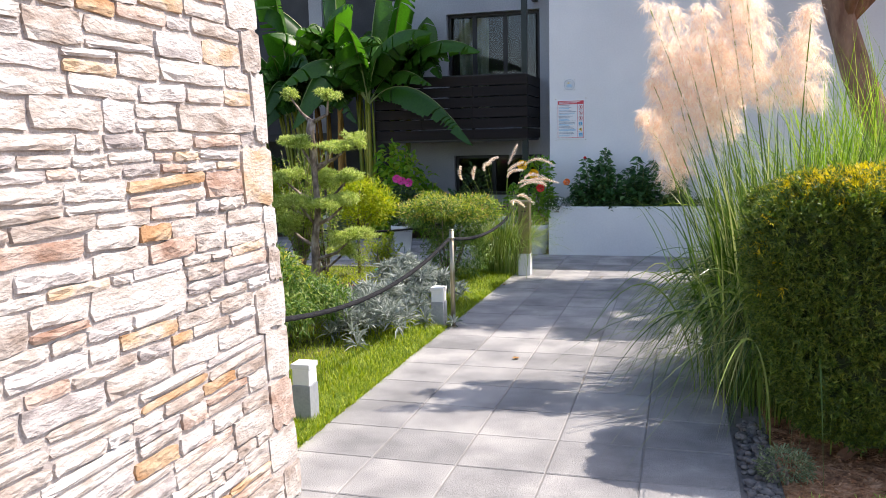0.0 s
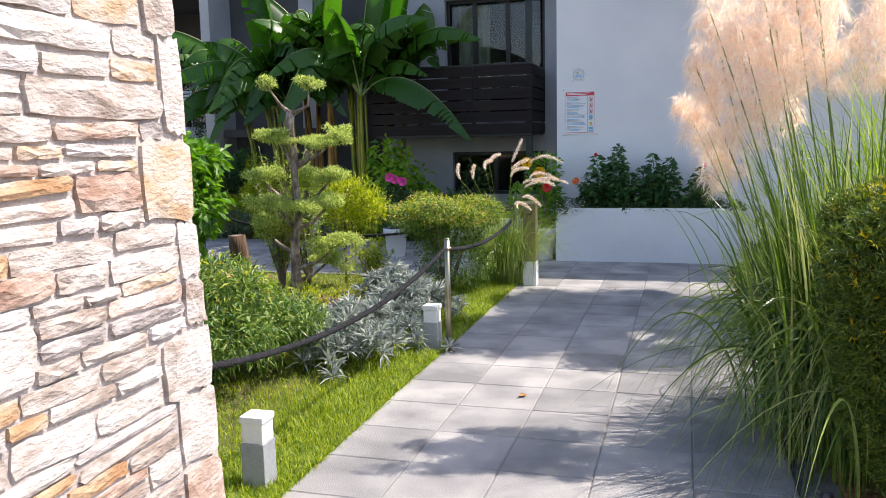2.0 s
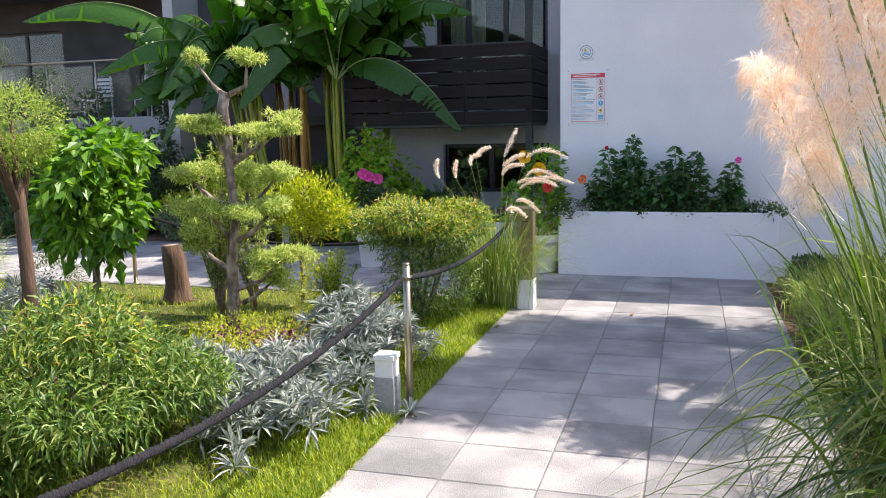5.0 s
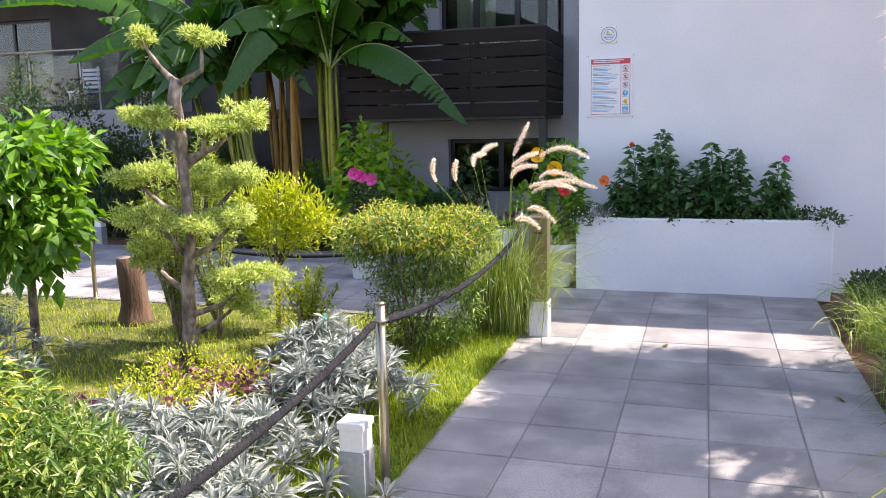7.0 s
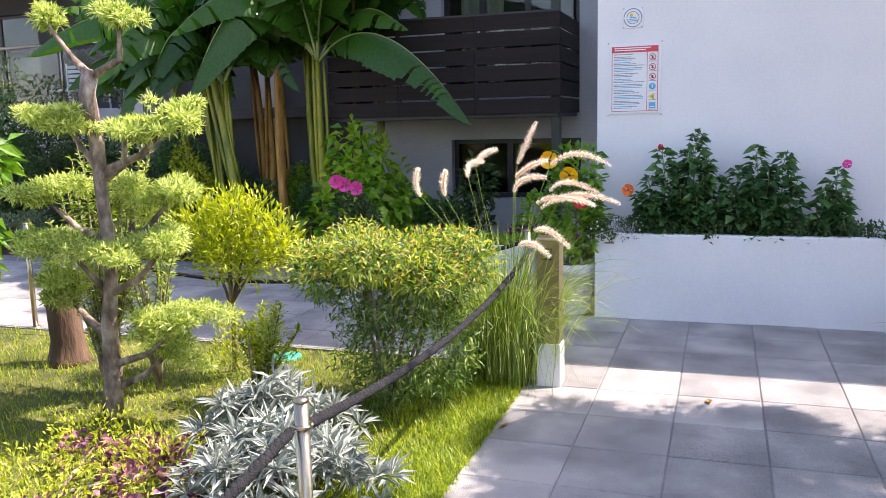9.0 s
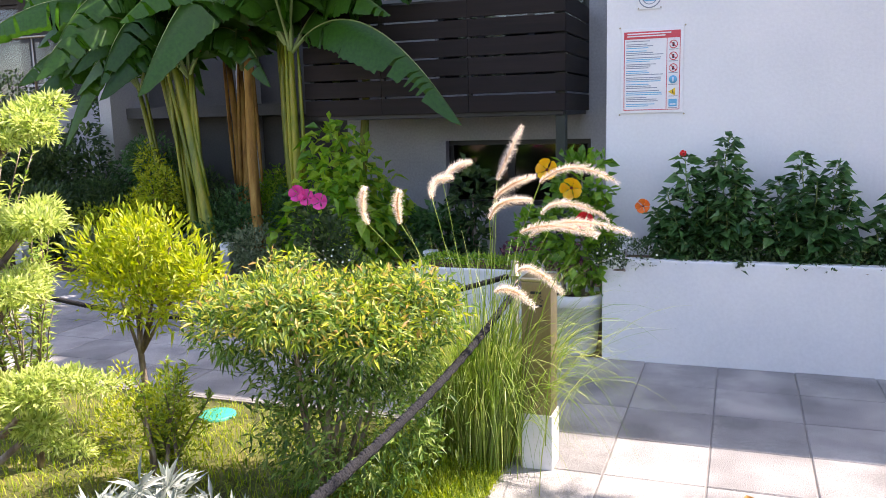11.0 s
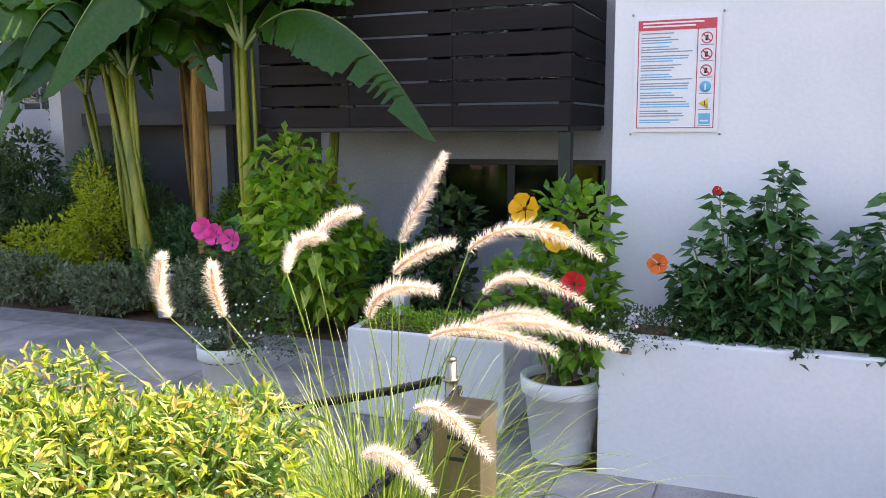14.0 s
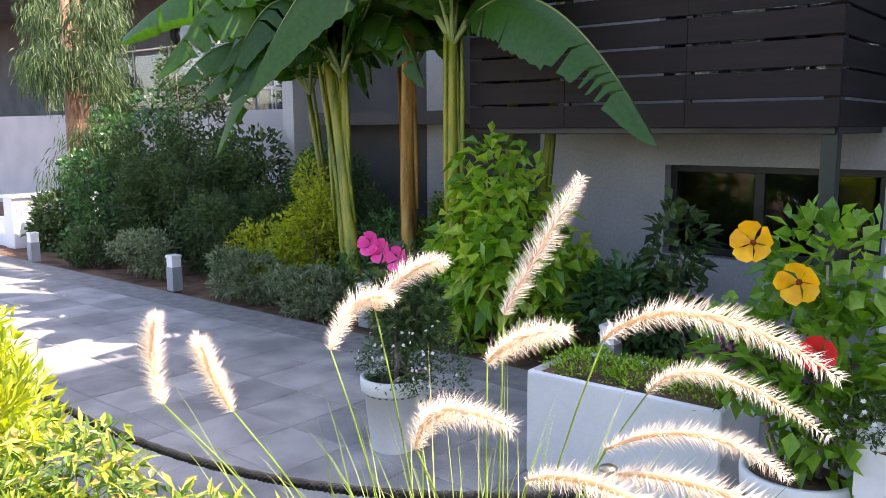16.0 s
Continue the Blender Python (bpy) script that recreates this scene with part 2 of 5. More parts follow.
def block(x0, y0, z0, x1, y1, z1, bevel=0.0, segs=2):
    bm = bmesh.new()
    bmesh.ops.create_cube(bm, size=1.0)
    for v in bm.verts:
        v.co = Vector(((x0 + x1) / 2 + v.co.x * (x1 - x0), (y0 + y1) / 2 + v.co.y * (y1 - y0), (z0 + z1) / 2 + v.co.z * (z1 - z0)))
    if bevel:
        bmesh.ops.bevel(bm, geom=bm.edges[:], offset=bevel, segments=segs, affect="EDGES", profile=0.6)
    return bm


def structure(name, bm, material, label, category="wall"):
    ob = part(name, bm, material)
    return tagged(ob, label, category, kind="structure")


def tube(points, radii, n=8, name="tube", rough=0.0, seed=0):
    """A tapered, closed tube along points."""
    rng = np.random.default_rng(seed)
    P = np.array(points, float)
    radii = np.broadcast_to(np.array(radii, float), (len(P),))
    T = np.gradient(P, axis=0)
    T /= np.linalg.norm(T, axis=1)[:, None] + 1e-9
    ref = np.array([0, 0, 1.0]) if abs(T[:, 2]).mean() < 0.8 else np.array([1.0, 0, 0])
    A = np.cross(T, ref)
    A /= np.linalg.norm(A, axis=1)[:, None] + 1e-9
    B = np.cross(T, A)
    a = np.linspace(0, 2 * math.pi, n, endpoint=False)
    k = 1 + rough * rng.normal(size=(len(P), n))
    V = P[:, None] + (radii[:, None] * k)[..., None] * (np.cos(a)[None, :, None] * A[:, None] + np.sin(a)[None, :, None] * B[:, None])
    F = []
    for i in range(len(P) - 1):
        for j in range(n):
            F.append((i * n + j, i * n + (j + 1) % n, (i + 1) * n + (j + 1) % n, (i + 1) * n + j))
    F += [tuple(range(n))[::-1], tuple((len(P) - 1) * n + j for j in range(n))]
    return mesh_of(name, V.reshape(-1, 3), F, True)


def unit(v):
    return v / (np.linalg.norm(v, axis=-1, keepdims=True) + 1e-9)


def leaf_mesh(P, D, L, W, rng, bend=0.15, fold=0.12, name="leaves", fat=0.45):
    """Folded, bent leaves at P along D: six points and four faces each."""
    n = len(P)
    D = unit(D)
    S = unit(np.cross(D, rng.normal(size=(n, 3)) * 0.5 + np.array([0, 0, 1.0])))
    N = np.cross(S, D)
    L, W = np.broadcast_to(L, (n,))[:, None], np.broadcast_to(W, (n,))[:, None]
    mid = P + D * L * fat
    V = np.stack([P, mid - S * W / 2 + N * W * fold, mid - N * W * fold, mid + S * W / 2 + N * W * fold, P + D * L - np.array([0, 0, 1.0]) * L * bend], 1)
    i = np.arange(n)[:, None] * 5
    F = np.concatenate([i + [0, 2, 1], i + [0, 3, 2], i + [1, 2, 4], i + [2, 3, 4]])
    return mesh_of(name, V.reshape(-1, 3), F)


def blade_mesh(P, heading, height, reach, width, rng, droop=0.6, segs=6, name="blades", twist=0.0):
    """Arching blades: P base, heading in radians, drooping past their height; twist: how far the flat side turns along the blade."""
    n = len(P)
    H = np.stack([np.cos(heading), np.sin(heading), np.zeros(n)], 1)
    S = np.stack([-np.sin(heading), np.cos(heading), np.zeros(n)], 1)
    s = np.linspace(0, 1, segs + 1)
    height, reach, width, droop = (np.broadcast_to(q, (n,))[:, None] for q in (height, reach, width, droop))
    Z = height * (1.0 * s - droop * s ** 3)
    X = reach * s ** 1.7
    C = P[:, None] + H[:, None] * X[..., None] + np.array([0, 0, 1.0]) * Z[..., None]
    w = width * np.clip(np.minimum(1, 0.5 + 2 * s) * (1 - s ** 2.2), 0.04, 1) / 2
    T = unit(np.gradient(C, axis=1))
    N = np.cross(np.broadcast_to(S[:, None], T.shape), T)
    a = (twist * rng.normal(size=(n, 1)) * (0.4 + s))[..., None]
    A = S[:, None] * np.cos(a) + N * np.sin(a)
    V = np.stack([C - A * w[..., None], C + A * w[..., None]], 2)
    k = 2 * (segs + 1)
    i = np.arange(n)[:, None] * k
    F = np.concatenate([i + np.array([2 * j, 2 * j + 1, 2 * j + 3, 2 * j + 2]) for j in range(segs)])
    return mesh_of(name, V.reshape(-1, 3), F)


def cloud(lumps, n, rng, shell=0.55):
    """Points in uneven lumps (centre, radii), mostly near their outside, with the way out from each lump."""
    vol = np.array([r[0] * r[1] * r[2] for _, r in lumps]) ** 0.67
    which = rng.choice(len(lumps), n, p=vol / vol.sum())
    d = unit(rng.normal(size=(n, 3)))
    rad = shell + (1 - shell) * rng.random(n) ** 0.6
    rad *= 1 + 0.16 * np.sin(d[:, 0] * 7 + which) * np.sin(d[:, 1] * 6 + 2 * which) + 0.08 * rng.normal(size=n)
    C = np.array([c for c, _ in lumps])[which]
    R = np.array([r for _, r in lumps])[which]
    return C + d * R * rad[:, None], unit(d / R * R.mean(1, keepdims=True))


def lumps_round(c, r, k, rng, size=0.45):
    """k small lumps scattered over a crown with centre c and radii r."""
    out = [(np.array(c, float), np.array(r, float) * 0.72)]
    for _ in range(k):
        d = unit(rng.normal(size=3))
        out.append((np.array(c) + d * np.array(r) * 0.68, np.array(r) * size * rng.uniform(0.6, 1.1)))
    return out


def shrub(name, loc, lumps, n, L, W, mat, label, category="shrub", group="", seed=1, up=0.4, shell=0.55, stems=6, bark=None, top=None, top_n=0, spread=0.6, bend=0.15):
    """A bush: stems from the ground and a crown of single leaves; top: a second leaf colour on the upper side."""
    rng = np.random.default_rng(seed)
    t = thing(name, loc, label, category, group)
    P, D = cloud(lumps, n, rng, shell)
    keep = P[:, 2] > 0.015
    P, D = P[keep], D[keep]
    D = D + np.array([0, 0, up]) + rng.normal(size=P.shape) * spread
    k = len(P)
    part("foliage", leaf_mesh(P, D, L * rng.uniform(0.6, 1.25, k), W * rng.uniform(0.7, 1.2, k), rng, bend), mat, t)
    if top is not None:
        P, D = cloud(lumps, top_n * 2, rng, 0.85)
        hi = np.array([c[2] + 0.25 * r[2] for c, r in lumps]).max() * 0.8
        P, D = P[P[:, 2] > hi], D[P[:, 2] > hi]
        D = D + np.array([0, 0, up]) + rng.normal(size=P.shape) * spread
        part("upper_foliage", leaf_mesh(P, D, L * rng.uniform(0.6, 1.2, len(P)), W, rng, bend), top, t)
    zmid = np.mean([c[2] for c, _ in lumps])
    for i in range(stems):
        c, _ = lumps[rng.integers(len(lumps))]
        b = rng.normal(size=2) * 0.05
        part("stem", tube([(b[0], b[1], -0.03), (c[0] * 0.4 + b[0], c[1] * 0.4 + b[1], zmid * 0.5), (c[0] * 0.9, c[1] * 0.9, max(zmid, c[2]))], [0.013, 0.01, 0.004], 6), bark or M_BARK, t)
    return t


def flower(parent, at, facing, size, mat, seed=0, eye=True):
    """A five-petalled bloom with cupped, ruffled petals."""
    rng = np.random.default_rng(seed)
    f = unit(np.array(facing, float))
    a = unit(np.cross(f, [0.1, 0.2, 1.0]))
    b = np.cross(f, a)
    V, F = [], []
    for i in range(5):
        t0 = i * 2 * math.pi / 5 + rng.uniform(-0.1, 0.1)
        base = len(V)
        V.append(np.array(at))
        for r, sp in ((0.45, 0.52), (0.85, 0.66), (1.0, 0.42)):
            for q in (-1, 0, 1):
                an = t0 + q * sp
                V.append(np.array(at) + size * r * (np.cos(an) * a + np.sin(an) * b) + f * size * (0.5 * r * r + rng.uniform(-0.17, 0.17) - 0.16 * abs(q) + 0.07 * (i % 2)))
        F += [(base, base + 1, base + 2), (base, base + 2, base + 3)]
        for k in (1, 4):
            F += [(base + k, base + k + 3, base + k + 4, base + k + 1), (base + k + 1, base + k + 4, base + k + 5, base + k + 2)]
    p = part("flower", mesh_of("flower", V, F, True), mat, parent)
    if eye:
        part("flower_eye", tube([np.array(at) + f * size * 0.02, np.array(at) + f * size * 0.12, np.array(at) + f * size * 0.45], [size * 0.16, size * 0.13, size * 0.04], 6), M_DARKEYE, p)
    return p

# ---- ground ----
PITCH = 0.466
XR, YG = 0.28, 9.07  # path's edge, a cross joint
ground = structure("ground", block(-300, -300, -0.5, 300, 300, -0.05), M_SOIL, "brown bare garden soil reaching into the distance", "ground")
lawn = structure("lawn", block(-18, 3.2, -0.05, -2.06, 10.4, -0.012), M_TURF, "sunlit green lawn ground beside the paved path", "lawn")
pavement = structure("pavement", block(-2.05, -6, -0.05, XR, 11.84, -0.006), M_JOINT, "pale grey square concrete paving of the garden path", "pavement")
plaza = structure("pavement_court", block(-18, 10.42, -0.05, -2.055, 13.65, -0.006), M_JOINT, "pale grey square concrete paving of the shaded court", "pavement")

# ---- white building and planter ----
structure("wall_white", block(-1.94, 12.4, -0.05, 7, 20, 5.95), M_WHITE, "smooth white rendered wall of the hotel building", "wall")

def planter_box():
    t = thing("planter", (-1.88, 11.85, 0), "long low white rendered planter against the white wall", "planter")
    bm = block(0, 0, -0.03, 2.28, 0.1, 0.70, 0.012)
    for b in (block(0, 0.1, -0.03, 0.1, 0.54, 0.698, 0.012), block(2.18, 0.1, -0.03, 2.28, 0.54, 0.698, 0.012)):
        me = from_bm("side", b)
        bm.from_mesh(me)
    part("shell", bm, M_WHITE, t)
    part("soil_fill", block(0.1, 0.1, 0.0, 2.18, 0.54, 0.64), M_SOIL, t, "dark planting soil")
planter_box()

# unseen block, added above the white building to keep sun off the court
structure("wall_sun_blocker", block(0.0, 14.5, 5.95, 7, 20, 11.2), M_WHITE, "added unseen white block above the hotel building that shades the court", "wall")

# ---- notice and badge on the wall ----
def notice():
    t = thing("notice_board", (-1.825, 12.4, 1.675), "white notice board with red border, text and safety symbols", "sign")
    part("panel", block(-0.012, -0.012, -0.012, 0.412, -0.002, 0.572, 0.004), M_SIGNWHITE, t)
    for a in (block(0.008, -0.015, 0.5, 0.392, -0.0125, 0.55), block(0.008, -0.0145, 0.008, 0.0125, -0.0125, 0.5), block(0.3875, -0.0145, 0.008, 0.392, -0.0125, 0.5),
              block(0.3, -0.0145, 0.008, 0.304, -0.0125, 0.5), block(0.0125, -0.0145, 0.008, 0.3875, -0.0125, 0.0125)):
        part("red_border", a, M_SIGNRED, t)
    for z, w in ((0.532, 0.3), (0.515, 0.26)):
        part("title_bar", block(0.03, -0.0165, z, 0.03 + w, -0.015, z + 0.008), M_SIGNWHITE, t)
    rng = random.Random(4)
    z, k = 0.482, 0
    while z > 0.03:
        part("text_line", block(0.024, -0.0135, z, 0.024 + rng.uniform(0.13, 0.265), -0.0125, z + 0.0055), M_SIGNBLUE if k % 5 in (3, 4) else M_SIGNGREY, t)
        z -= 0.0125 if k % 3 else 0.021
        k += 1
    for i, m in enumerate((M_SIGNRED, M_SIGNRED, M_SIGNRED, M_SIGNBLUE, M_SIGNYEL, M_SIGNBLUE)):
        zc = 0.455 - i * 0.08
        if i < 3:
            a = np.linspace(0, 2 * math.pi, 21)
            part("ban_ring", tube([(0.346 + 0.026 * math.cos(q), -0.0135, zc + 0.026 * math.sin(q)) for q in a], 0.003, 5), m, t)
            part("ban_bar", tube([(0.328, -0.0135, zc + 0.018), (0.364, -0.0135, zc - 0.018)], 0.003, 5), m, t)
            part("pictogram", block(0.338, -0.0138, zc - 0.014, 0.352, -0.0125, zc + 0.012, 0.0005), M_BLACK, t)
        elif i == 3:
            part("info_disc", tube([(0.346, -0.0125, zc), (0.346, -0.015, zc)], 0.028, 20), m, t)
            part("info_mark", block(0.3425, -0.017, zc - 0.016, 0.3495, -0.0152, zc + 0.014), M_SIGNWHITE, t)
        elif i == 4:
            part("warning_triangle", tube([(0.346, -0.0125, zc - 0.004), (0.346, -0.015, zc - 0.004)], 0.032, 3), m, t)
            part("warning_mark", block(0.3435, -0.017, zc - 0.012, 0.3485, -0.0152, zc + 0.01), M_BLACK, t)
        else:
            part("pool_square", block(0.318, -0.0145, zc - 0.026, 0.374, -0.0125, zc + 0.026), m, t)
            part("wave", block(0.326, -0.016, zc - 0.014, 0.366, -0.0147, zc - 0.006), M_SIGNWHITE, t)
        part("caption_line", block(0.315, -0.0135, zc - 0.036, 0.378, -0.0125, zc - 0.032), M_SIGNGREY, t)
    for x in (-0.022, 0.422):
        for z in (-0.022, 0.582):
            part("screw_cap", tube([(x, -0.001, z), (x, -0.012, z)], [0.007, 0.005], 8), M_STEEL, t)

def badge():
    t = thing("wall_badge", (-1.645, 12.4, 2.46), "small square clear plate with a round white badge", "sign")
    part("plate", block(-0.085, -0.008, -0.085, 0.085, -0.002, 0.085, 0.003), M_SIGNWHITE, t)
    a = np.linspace(0, 2 * math.pi, 33)
    part("ring", tube([(0.074 * math.cos(q), -0.009, 0.074 * math.sin(q)) for q in a], 0.004, 5), M_SIGNGREY, t)
    part("inner_ring", tube([(0.05 * math.cos(q), -0.009, 0.05 * math.sin(q)) for q in a], 0.003, 5), M_SIGNGREY, t)
    for i in range(3):
        part("wave", block(-0.04 + 0.006 * i, -0.0105, -0.03 + 0.014 * i, 0.04 - 0.006 * i, -0.0085, -0.023 + 0.014 * i), M_SIGNBLUE, t)
    part("sun_dot", tube([(-0.012, -0.0085, 0.022), (-0.012, -0.011, 0.022)], 0.014, 12), M_SIGNYEL, t)
    for x in (-0.076, 0.076):
        for z in (-0.076, 0.076):
            part("screw_cap", tube([(x, -0.007, z), (x, -0.012, z)], [0.006, 0.005], 8), M_STEEL, t)
notice()
badge()

# ---- building behind, with balcony ----
def holed_wall(name, x0, x1, y0, y1, z0, z1, holes, material, label):
    """A wall along x with rectangular holes (x0, z0, x1, z1)."""
    xs = sorted({x0, x1, *[h[0] for h in holes], *[h[2] for h in holes]})
    zs = sorted({z0, z1, *[h[1] for h in holes], *[h[3] for h in holes]})
    bm = bmesh.new()
    for xa, xb in zip(xs, xs[1:]):
        for za, zb in zip(zs, zs[1:]):
            if not any(h[0] <= xa and xb <= h[2] and h[1] <= za and zb <= h[3] for h in holes):
                me = from_bm("cell", block(xa, y0, za, xb, y1, zb))
                bm.from_mesh(me)
    bmesh.ops.remove_doubles(bm, verts=bm.verts[:], dist=0.0005)
    return structure(name, bm, material, label)

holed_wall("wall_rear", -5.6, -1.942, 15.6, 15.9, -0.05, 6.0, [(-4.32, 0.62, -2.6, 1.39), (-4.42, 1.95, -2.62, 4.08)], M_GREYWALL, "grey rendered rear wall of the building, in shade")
# recess and room walls: the shade is put into their colour
structure("wall_recess", block(-9.2, 16.4, -0.05, -5.6, 16.6, 6.0), M_SHADEWALL, "recessed wall behind the banana plants, coloured dark for shade", "wall")
structure("wall_pilaster", block(-7.6, 16.25, -0.05, -7.3, 16.398, 6.0, 0.01), M_GREYWALL, "pale rendered pilaster on the recessed wall", "wall")
structure("wall_room_back", block(-9.2, 19.0, -0.05, -1.942, 19.2, 6.0), M_SHADEWALL, "wall inside the building, coloured dark for shade", "wall")
structure("floor_upper", block(-9.2, 15.9, 1.75, -1.942, 19.0, 1.9), M_SHADEWALL, "upper floor slab inside the building, coloured dark for shade", "floor")
structure("roof", block(-9.2, 15.4, 6.0, -1.942, 19.2, 6.2), M_GREYWALL, "flat grey roof slab of the building", "roof")
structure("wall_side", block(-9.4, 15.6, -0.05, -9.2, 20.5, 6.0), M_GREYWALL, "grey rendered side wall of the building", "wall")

def window(name, x0, z0, x1, z1, bars, y, label):
    t = tagged(new(name), label, "window", kind="structure")
    w = 0.06
    for a in (block(x0, y, z0, x1, y + 0.07, z0 + w, 0.004), block(x0, y, z1 - w, x1, y + 0.07, z1, 0.004), block(x0, y, z0 + w, x0 + w, y + 0.07, z1 - w, 0.004), block(x1 - w, y, z0 + w, x1, y + 0.07, z1 - w, 0.004)):
        part("window_frame", a, M_FRAME, t)
    edges = [x0 + w] + [b for b in bars] + [x1 - w]
    for b in bars:
        part("mullion", block(b - 0.04, y + 0.004, z0 + w, b + 0.04, y + 0.066, z1 - w, 0.004), M_FRAME, t)
    for a, b in zip(edges, edges[1:]):
        p = part("pane", block(a + 0.04, y + 0.03, z0 + w, b - 0.04, y + 0.036, z1 - w), M_GLASS, t)
        p.visible_shadow = False
    return t
window("window_low", -4.32, 0.62, -2.6, 1.39, [-3.55], 15.72, "low dark-framed basement window in the grey wall")
window("window_upper", -4.42, 1.95, -2.62, 4.08, [-3.9, -3.3], 15.72, "tall dark-framed balcony window with pale curtains behind")

# pleated sheet; its green paints the window's reflection of foliage
def curtain(x0, x1, z0, z1, y):
    xs = np.linspace(x0, x1, 61)
    V = [(x, y + 0.04 * math.sin(x * 38), z) for z in (z0, z1) for x in xs]
    F = [(i, i + 1, 62 + i, 61 + i) for i in range(60)]
    c = part("curtain", mesh_of("curtain", V, F, True), M_CURTAIN_REFLECT)
    tagged(c, "pleated curtain behind the balcony window, pale green as foliage reflected in the glass", "curtain")
curtain(-4.3, -3.7, 1.92, 4.05, 16.1)

def balcony():
    t = thing("balcony", (0, 0, 0), "balcony with dark brown horizontal timber slat railing", "balcony")
    x0, x1, y0, y1 = -5.45, -2.62, 14.3, 15.6
    part("floor_slab", block(x0 + 0.03, y0 + 0.05, 1.66, x1 - 0.03, y1, 1.76, 0.006), M_FRAME, t)
    for i in range(6):
        z = 1.705 + i * 0.186
        joints = [x0, -4.55, -3.6, x1]
        for a, b in zip(joints, joints[1:]):
            part("slat", block(a + 0.001, y0, z, b - 0.001, y0 + 0.025, z + 0.166, 0.004, 1), M_SLAT, t)
        part("side_slat", block(x1 - 0.025, y0 + 0.03, z, x1, y1 - 0.005, z + 0.166, 0.004, 1), M_SLAT, t)
        part("side_slat", block(x0, y0 + 0.03, z, x0 + 0.025, y1 - 0.005, z + 0.166, 0.004, 1), M_SLAT, t)
    for x in (x0 + 0.08, -4.55, -3.6):
        part("rail_post", block(x - 0.025, y0 + 0.027, 1.76, x + 0.025, y0 + 0.07, 2.8, 0.003, 1), M_FRAME, t)
    part("hand_rail", block(x0 + 0.03, y0 + 0.03, 2.795, x1 - 0.03, y0 + 0.08, 2.825, 0.004), M_FRAME, t)
    part("corner_post", block(x1 - 0.12, y0 + 0.09, -0.05, x1 - 0.02, y0 + 0.19, 4.2, 0.006), M_GREENSTEEL, t, "dark green steel post")
    part("canopy_beam", block(x0, y0 + 0.09, 4.2, x1 - 0.02, y0 + 0.19, 4.32, 0.006), M_GREENSTEEL, t)
    part("canopy_side_beam", block(x1 - 0.12, y0 + 0.19, 4.2, x1 - 0.02, y1, 4.32, 0.006), M_GREENSTEEL, t)
balcony()

# ---- raised terrace of the next building ----
structure("wall_terrace", block(-34, 17.5, -0.05, -9.4, 17.8, 2.02, 0.01), M_GREYWALL, "low grey rendered terrace wall behind the shrubs", "wall")
structure("floor_terrace", block(-34, 17.8, 1.8, -9.4, 20.5, 2.0), M_GREYWALL, "raised terrace floor", "floor")
# terrace rooms, slab and roof carry the same painted shade
holed_wall("wall_terrace_back", -34, -9.4, 20.5, 20.8, 1.5, 6.6, [(-19.5, 2.0, -15.8, 4.3), (-13.6, 2.0, -10.8, 4.3)], M_SHADEWALL, "rear wall of the terrace rooms, coloured dark for shade")
structure("ceiling_terrace", block(-34, 17.6, 5.0, -9.4, 20.5, 5.2), M_SHADEWALL, "slab over the terrace", "ceiling")
structure("wall_terrace_room", block(-34, 23.6, 1.5, -9.4, 23.8, 6.6), M_SHADEWALL, "wall inside the terrace rooms, coloured dark for shade", "wall")
structure("roof_terrace", block(-34, 20.8, 6.4, -9.4, 23.6, 6.6), M_SHADEWALL, "roof slab of the terrace building", "roof")
structure("wall_terrace_low", block(-34, 20.8, -0.05, -9.4, 20.95, 1.5), M_GREYWALL, "lower wall of the terrace building", "wall")
window("window_terrace", -13.6, 2.0, -10.8, 4.3, [-12.7, -11.7], 20.6, "dark-framed sliding terrace window")
window("window_terrace_far", -19.5, 2.0, -15.8, 4.3, [-18.2, -17.0], 20.6, "dark-framed sliding terrace window")

def railing():
    t = thing("glass_railing", (0, 17.62, 2.02), "steel-framed glass railing on the terrace wall", "railing")
    xs = np.linspace(-20, -10.05, 9)
    for x in xs:
        part("post", tube([(x, 0, -0.02), (x, 0, 1.16)], 0.022, 8), M_STEEL, t)
    part("hand_rail", tube([(-20, 0, 1.18), (-10.03, 0, 1.18)], 0.026, 8), M_STEEL, t)
    for a, b in zip(xs, xs[1:]):
        p = part("glass_panel", block(a + 0.06, -0.005, 0.1, b - 0.06, 0.005, 1.08), M_GLASS, t)
        p.visible_shadow = False
railing()

def chair(x, y):
    t = thing("terrace_chair", (x, y, 2.0), "white slatted chair on the shaded terrace", "chair", "terrace chairs")
    part("seat", block(-0.24, -0.24, 0.42, 0.24, 0.24, 0.46, 0.01), M_POT, t)
    for i in range(5):
        part("back_slat", block(-0.24, 0.22, 0.52 + i * 0.09, 0.24, 0.24, 0.58 + i * 0.09, 0.004), M_POT, t)
    for a in (-0.21, 0.21):
        for b in (-0.21, 0.21):
            part("leg", tube([(a, b, 0), (a, b, 0.42 if b < 0 else 0.98)], 0.018, 6), M_POT, t)
chair(-12.2, 18.9)
chair(-13.4, 18.7)

# ---- stone wall beside the path ----
WX, WY = -1.83, 3.46  # wall's face towards the path, its end

